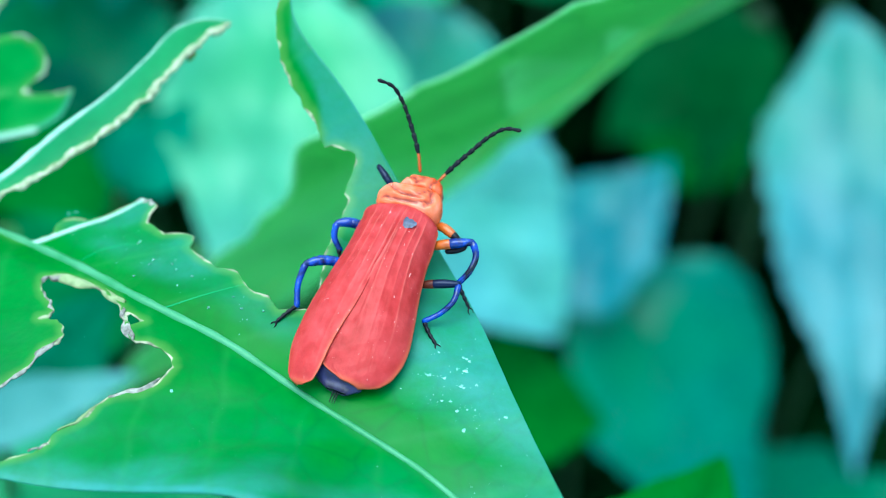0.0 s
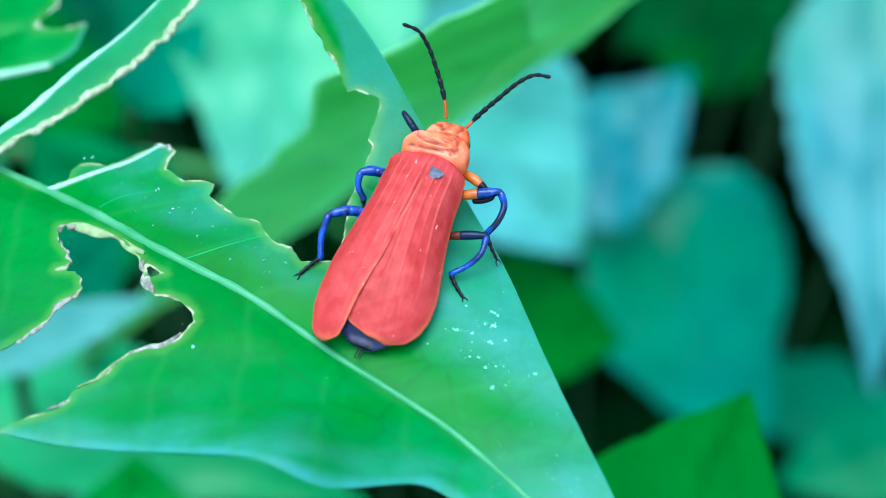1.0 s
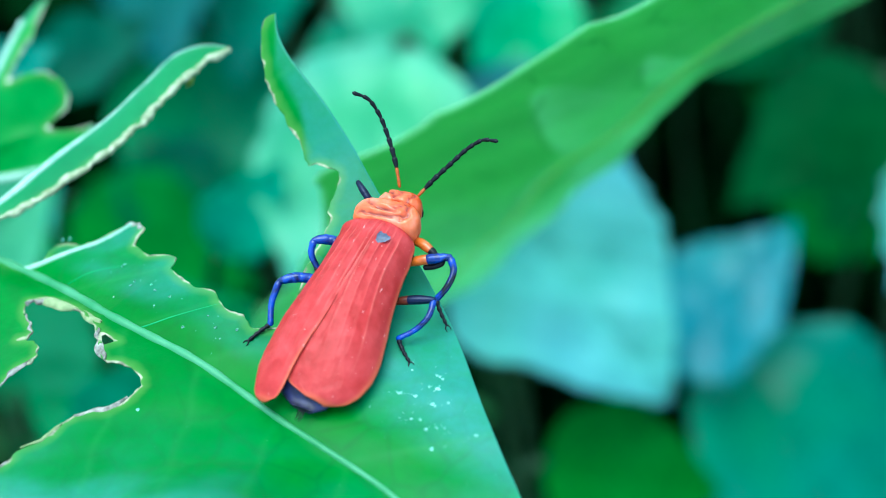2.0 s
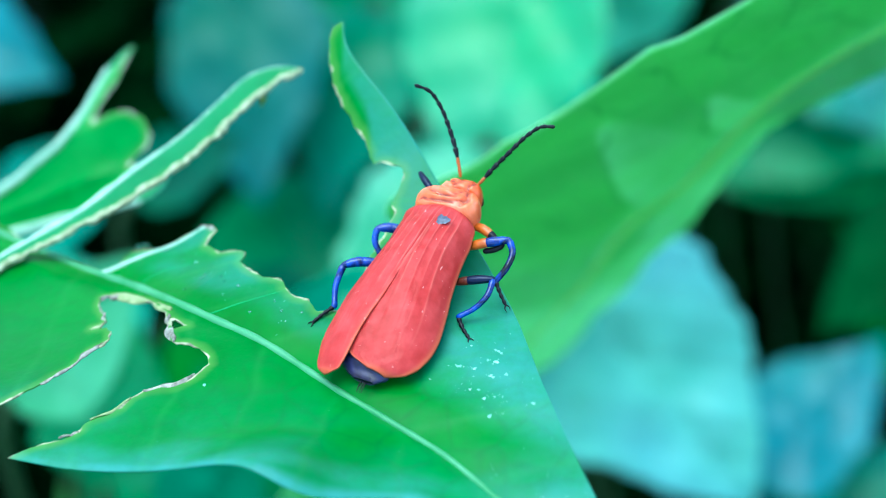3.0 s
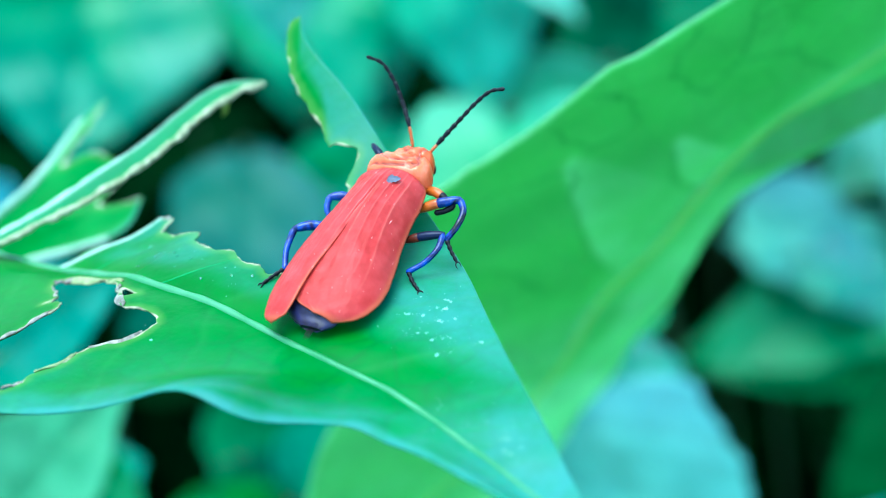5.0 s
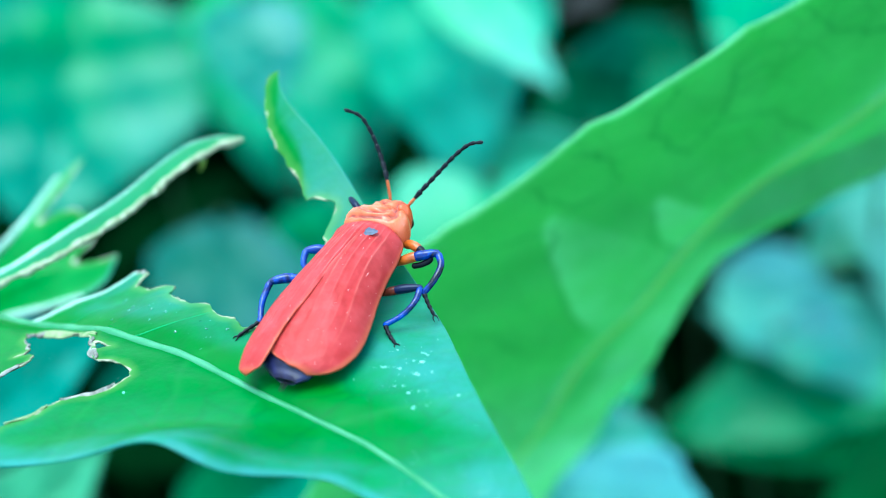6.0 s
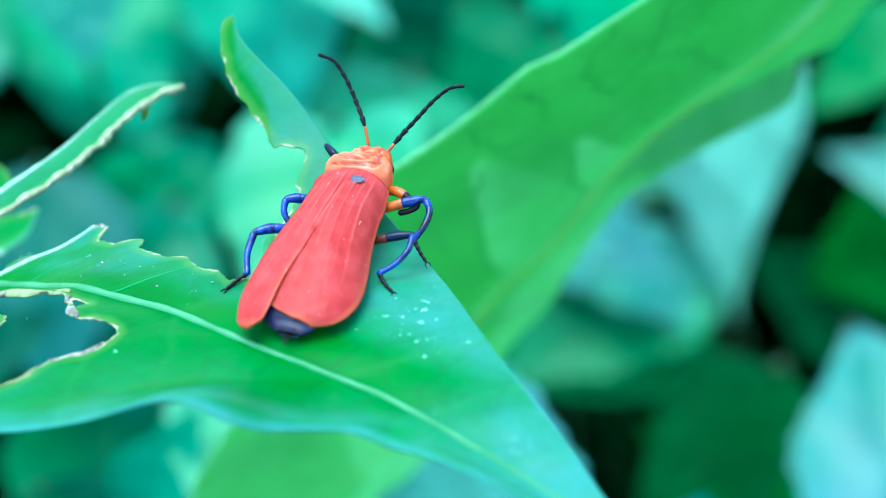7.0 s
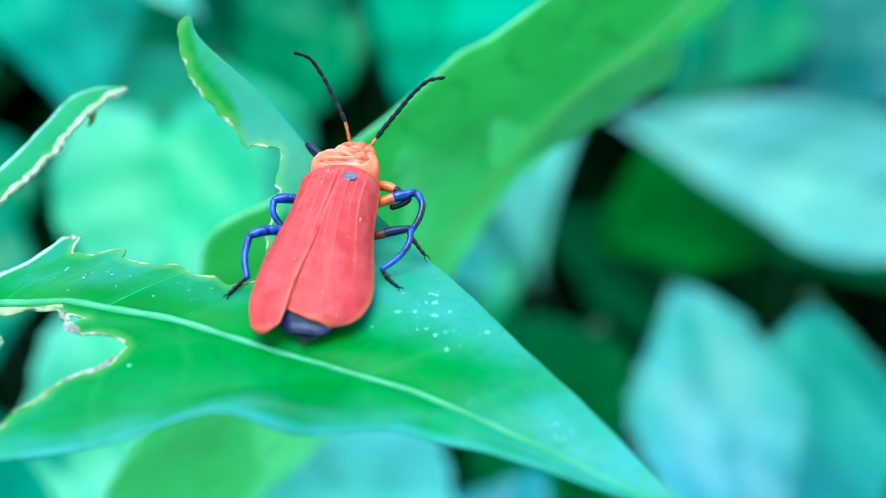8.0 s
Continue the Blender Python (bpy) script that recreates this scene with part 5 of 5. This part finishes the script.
    ridge = ridge * np.clip(0.75 + 0.5 * ragged(X, np.repeat(y[:, None], nt, 1), 1.6, 4), 0, 1.2)
    C = np.stack([rim, np.clip(ridge.ravel(), 0, 1), 0 * rim, np.ones(n)], 1)
    return np.concatenate([top, low]), F, np.concatenate([C, C])


def turned(verts, centre, degrees):
    a, c = radians(degrees), np.asarray(centre)
    r = np.array([[math.cos(a), -math.sin(a), 0], [math.sin(a), math.cos(a), 0], [0, 0, 1]])
    return (np.asarray(verts) - c) @ r.T + c


def shell_dome(rows, creases, n_around=56, n_long=60, square=0.7):
    """A rounded, somewhat boxy body through cross-sections, with creases (three points, width, depth) pressed into its upper side."""
    v, f = body_blob(rows, n_around, n_long, square)
    # colour mask that darkens along each crease, as shade in it would
    crease_shade = np.zeros(len(v))
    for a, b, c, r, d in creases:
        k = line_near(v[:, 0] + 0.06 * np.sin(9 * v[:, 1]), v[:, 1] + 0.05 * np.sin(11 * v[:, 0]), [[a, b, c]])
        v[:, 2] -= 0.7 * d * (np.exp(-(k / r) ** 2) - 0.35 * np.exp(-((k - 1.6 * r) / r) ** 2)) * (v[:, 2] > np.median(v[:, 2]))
        crease_shade = np.maximum(crease_shade, np.exp(-(k / (0.7 * r)) ** 2) * (1.1 + 0.4 * ragged(v[:, 0], v[:, 1], 0.4, 3)))
    return v, f, np.stack([np.clip(crease_shade, 0, 1), 0 * crease_shade, 0 * crease_shade, 0 * crease_shade + 1], 1)


def leg(top, femur, tibia, tarsus, base, end, joint=0.55, stout=1.0, shin=None):
    """Femur in two colours, blue tibia and a black foot of short joints with two claws."""
    pts = spline(femur, 16)
    rad = np.interp(np.linspace(0, 1, 16), [0, 0.3, 0.65, 0.9, 1], [0.18, 0.27, 0.28, 0.22, 0.16]) * stout
    m = max(2, int(16 * joint))
    v, f = tube(pts[:m + 1], rad[:m + 1], 12)
    thigh = child("femur", mesh_from("femur", v, f, base), top)
    v, f = tube(pts[m:], np.concatenate([rad[m:m + 1] * 0.96, rad[m + 1:] * 1.02]), 12)
    child("femur_end", mesh_from("femur_end", v, f, end), thigh)
    v, f = tube(spline(tibia, 18), np.interp(np.linspace(0, 1, 18), [0, 0.06, 0.2, 0.8, 1], [0.13, 0.21, 0.185, 0.165, 0.17]) * stout, 12)
    child("tibia", mesh_from("tibia", v, f, shin or BLUE), thigh)
    if tarsus:
        pts = spline(tarsus, 17)
        rad = [(0.09, 0.12, 0.15, 0.13)[i % 4] * (1 - 0.02 * i) for i in range(17)]
        v, f = tube(pts, rad, 10)
        child("tarsus", mesh_from("tarsus", v, f, BLACK), thigh)
        d = pts[-1] - pts[-3]
        d /= np.linalg.norm(d)
        side = np.cross(d, (0, 0, 1))
        for sg in (-1, 1):
            c = spline([pts[-1], pts[-1] + 0.18 * d + 0.14 * sg * side, pts[-1] + 0.32 * d + 0.12 * sg * side - [0, 0, 0.08]], 6)
            v, f = tube(c, np.linspace(0.05, 0.015, 6), 6)
            child("claw", mesh_from("claw", v, f, BLACK), thigh)


def antenna(top, pts, pale=2):
    """Eleven saw-toothed segments, the first two orange."""
    c = spline(pts, 89)
    first = None
    for i in range(11):
        seg = c[i * 8:i * 8 + 9]
        if i < pale:
            r = np.interp(np.linspace(0, 1, 9), [0, 0.6, 1], [0.08, 0.1, 0.075])
        else:
            r = np.interp(np.linspace(0, 1, 9), [0, 0.2, 0.8, 0.95, 1], [0.095, 0.12, 0.165, 0.165, 0.1]) * (1 - 0.03 * i)
        v, f = tube(seg, r, 10)
        me = mesh_from("antenna_segment", v, f, AMBER if i < pale else BLACK)
        if first is None:
            first = child("antenna", me, top, "black saw-toothed antenna with orange base")
        else:
            child("antenna_segment", me, first)


def beetle():
    top = thing("beetle", "red beetle with orange head and blue legs on eaten leaf", "beetle", at=(-1.2, -2.8, 0))
    top.rotation_euler = (0, 0, radians(-16.2))
    v, f, c = wing_case(-1)
    left = child("wing_case", mesh_from("wing_case", turned(v, (0, 4, 0), -7.2), f, RED, colors=c), top, "matt red wing case with fine ridges")
    v, f, c = wing_case(1)
    right = child("wing_case", mesh_from("wing_case", turned(v, (0, 4, 0), -4.9), f, RED, colors=c), top, "matt red wing case with dark scar")
    v, f = body_blob([(-6.45, 0.5, 0.6, 0.15, 0.55), (-6.15, 0.42, 1.2, 0.1, 0.85), (-5.6, 0.15, 1.75, 0.1, 1.2), (-4, 0, 1.9, 0.1, 1.5), (0, 0, 1.5, 0.3, 1.9), (4, 0, 1.2, 0.6, 2.0), (4.6, 0, 0.9, 0.9, 1.9)])
    v = turned(v, (0, 4, 0), -6.5)
    v[:, 2] += 0.06 * np.sin(v[:, 1] * 5.2) * (v[:, 2] > 0.5)
    belly = child("abdomen", mesh_from("abdomen", v, f, SLATE), top, "slate blue banded abdomen")
    for y0, hw, lift in ((-4.9, 1.42, 0.0), (-5.45, 1.3, -0.1), (-5.85, 1.02, -0.22)):
        v, f = body_blob([(y0 - 0.34, 0.36, hw * 0.82, 0.3 + lift, 0.72 + lift), (y0 - 0.2, 0.36, hw * 0.97, 0.3 + lift, 0.98 + lift), (y0, 0.36, hw, 0.3 + lift, 1.12 + lift), (y0 + 0.35, 0.36, hw, 0.3 + lift, 1.16 + lift)], 28, 12)
        child("abdomen_plate", mesh_from("abdomen_plate", turned(v, (0, 4, 0), -7.5), f, PLATE), belly, "violet blue abdomen plate")
    for x in (-0.62, -0.48, -0.36):
        v, f = tube(spline([(x - 0.2, -6.4, 0.3), (x - 0.24, -6.75, 0.22), (x - 0.27, -7.0, 0.1)], 6), np.linspace(0.05, 0.02, 6), 6)
        child("bristle", mesh_from("bristle", v, f, BLACK), belly)
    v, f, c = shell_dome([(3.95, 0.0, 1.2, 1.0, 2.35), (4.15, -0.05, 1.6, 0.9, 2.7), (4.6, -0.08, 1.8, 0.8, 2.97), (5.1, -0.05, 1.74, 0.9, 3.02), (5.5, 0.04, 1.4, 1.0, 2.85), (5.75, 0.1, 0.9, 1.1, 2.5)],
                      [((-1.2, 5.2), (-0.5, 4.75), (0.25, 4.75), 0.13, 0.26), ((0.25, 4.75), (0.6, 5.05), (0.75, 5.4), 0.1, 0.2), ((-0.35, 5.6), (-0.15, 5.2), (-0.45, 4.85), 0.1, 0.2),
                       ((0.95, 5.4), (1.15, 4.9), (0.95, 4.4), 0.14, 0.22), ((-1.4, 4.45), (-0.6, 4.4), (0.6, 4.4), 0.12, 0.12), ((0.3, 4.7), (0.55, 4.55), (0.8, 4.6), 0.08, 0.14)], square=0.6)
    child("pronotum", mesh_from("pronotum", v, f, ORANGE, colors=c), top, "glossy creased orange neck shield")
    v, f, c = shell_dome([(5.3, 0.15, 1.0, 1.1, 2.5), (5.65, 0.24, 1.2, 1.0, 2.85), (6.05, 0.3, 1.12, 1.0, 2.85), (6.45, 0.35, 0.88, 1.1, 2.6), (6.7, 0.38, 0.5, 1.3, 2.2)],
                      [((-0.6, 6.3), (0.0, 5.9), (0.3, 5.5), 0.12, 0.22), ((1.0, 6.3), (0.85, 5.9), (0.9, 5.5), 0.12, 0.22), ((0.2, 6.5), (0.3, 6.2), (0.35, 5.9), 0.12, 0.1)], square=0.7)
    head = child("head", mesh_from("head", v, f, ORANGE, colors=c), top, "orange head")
    for x in (-0.62, 1.22):
        v, f = body_blob([(5.75, x, 0.05, 1.4, 1.6), (5.85, x, 0.2, 1.25, 1.8), (6.05, x, 0.24, 1.2, 1.85), (6.25, x, 0.15, 1.3, 1.75), (6.35, x, 0.05, 1.45, 1.6)], 12, 10)
        child("eye", mesh_from("eye", v, f, BLACK), head, "small black eye")
    leg(top, [(1.3, 4.5, 1.2), (2.1, 4.15, 1.5), (2.95, 3.72, 1.45)], [(2.95, 3.72, 1.45), (3.35, 3.55, 1.15), (2.95, 3.3, 0.95), (2.5, 3.2, 0.85)], [], AMBER, BLACK, 0.78, 0.95, BLACK)
    leg(top, [(1.3, 3.1, 0.9), (2.6, 3.38, 1.35), (3.75, 3.74, 1.5)], [(3.75, 3.74, 1.5), (4.1, 3.2, 1.2), (4.0, 2.36, 0.8), (3.55, 1.75, 0.3)],
        [(3.55, 1.75, 0.3), (3.95, 1.25, 0.0), (4.4, 0.78, -0.3)], AMBER, BLUE, 0.5)
    leg(top, [(1.5, 0.75, 0.7), (2.8, 1.02, 1.0), (3.72, 1.2, 1.1)], [(3.72, 1.2, 1.1), (3.68, 0.25, 0.8), (3.18, -0.38, 0.4), (2.41, -0.95, 0.1)],
        [(2.41, -0.95, 0.1), (2.8, -1.42, -0.1), (3.35, -1.95, -0.2)], RUST, NAVY, 0.42, 0.88)
    leg(top, [(-2.0, 3.45, 0.9), (-3.2, 3.28, 1.2), (-3.69, 3.03, 1.27)], [(-3.69, 3.03, 1.27), (-3.66, 2.45, 0.9), (-3.2, 1.95, 0.4)],
        [(-3.25, 1.95, 0.5), (-3.0, 1.5, 0.1), (-2.6, 1.2, -0.2)], BLUE, BLUE)
    leg(top, [(-2.3, 1.0, 0.8), (-3.85, 0.5, 1.2), (-4.49, 0.1, 1.2)], [(-4.49, 0.1, 1.2), (-4.6, -0.95, 0.6), (-4.36, -1.9, 0.1)],
        [(-4.36, -1.9, 0.1), (-4.75, -2.4, 0.0), (-5.15, -3.05, -0.1)], BLUE, BLUE)
    leg(top, [(-1.0, 5.5, 1.7), (-1.75, 6.0, 2.25), (-2.36, 6.54, 2.42)], [(-2.36, 6.54, 2.42), (-2.2, 6.45, 2.1), (-1.6, 5.95, 1.75)], [], NAVY, NAVY, stout=0.72, shin=NAVY)
    antenna(top, [(-0.09, 6.83, 2.4), (-0.31, 7.29, 3.2), (-1.1, 8.47, 4.2), (-1.84, 9.18, 5.3), (-2.35, 9.33, 6.0), (-3.1, 9.22, 6.4)])
    antenna(top, [(1.07, 6.6, 2.3), (1.59, 7.24, 2.8), (2.46, 8.06, 3.6), (3.35, 8.8, 4.4), (4.05, 9.05, 4.9), (4.89, 8.93, 5.2)], 1)
    # pale chips of dust and scuffs on the wing cases
    rnd = random.Random(8)
    near = np.concatenate([np.array([q.co for q in o.data.vertices]) / MM for o in (left, right)])
    chips = [(1.43, 0.27, 0.13), (-1.02, 2.46, 0.08), (-1.16, 0.66, 0.07), (0.96, -5.82, 0.1), (1.04, -1.28, 0.07), (2.2, -1.59, 0.06), (-0.69, 3.49, 0.1), (0.71, 1.68, 0.08), (-1.98, 0.02, 0.06),
             (1.43, -2.57, 0.06), (1.2, 1.3, 0.06), (0.25, 2.55, 0.07), (0.7, 2.5, 0.05)]
    chips += [(rnd.uniform(-2.2, 2.2), rnd.uniform(-5.5, 3.6), rnd.uniform(0.02, 0.04)) for _ in range(22)]
    V, F = [], []
    for x, y, r in chips:
        d = np.hypot(near[:, 0] - x, near[:, 1] - y)
        c = near[d < d.min() + 0.12]
        c = c[np.argmax(c[:, 2])]
        k, a0 = len(V), rnd.uniform(0, 6)
        V.append(c + [0, 0, 0.03])
        for i in range(6):
            a, q = a0 + i * math.pi / 3, r * rnd.uniform(0.35, 1.4)
            V.append(c + [0.6 * q * math.cos(a), 1.3 * q * math.sin(a), -0.015])
        F += [(k, k + 1 + i, k + 1 + (i + 1) % 6) for i in range(6)]
    child("dust_chips", mesh_from("dust_chips", np.array(V), F, CHIP), right, "pale pink chips and dust")
    # dark scar on the wing case
    V, F = [(0, 0, 0.03)], []
    for r in (1, 2):
        for i in range(16):
            a = i * math.pi / 8
            q = r * 0.2 * (1 + 0.16 * math.sin(3 * a + 1) + 0.12 * math.sin(7 * a))
            V.append((q * math.cos(a), q * 0.9 * math.sin(a), 0.03 if r == 1 else -0.04))
    F = [(0, 1 + i, 1 + (i + 1) % 16) for i in range(16)] + [(1 + i, 17 + i, 17 + (i + 1) % 16, 1 + (i + 1) % 16) for i in range(16)]
    child("scar", mesh_from("scar", np.array(V) + [0.42, 2.95, 3.06], F, SCAR), right, "dark grey scar")


beetle()
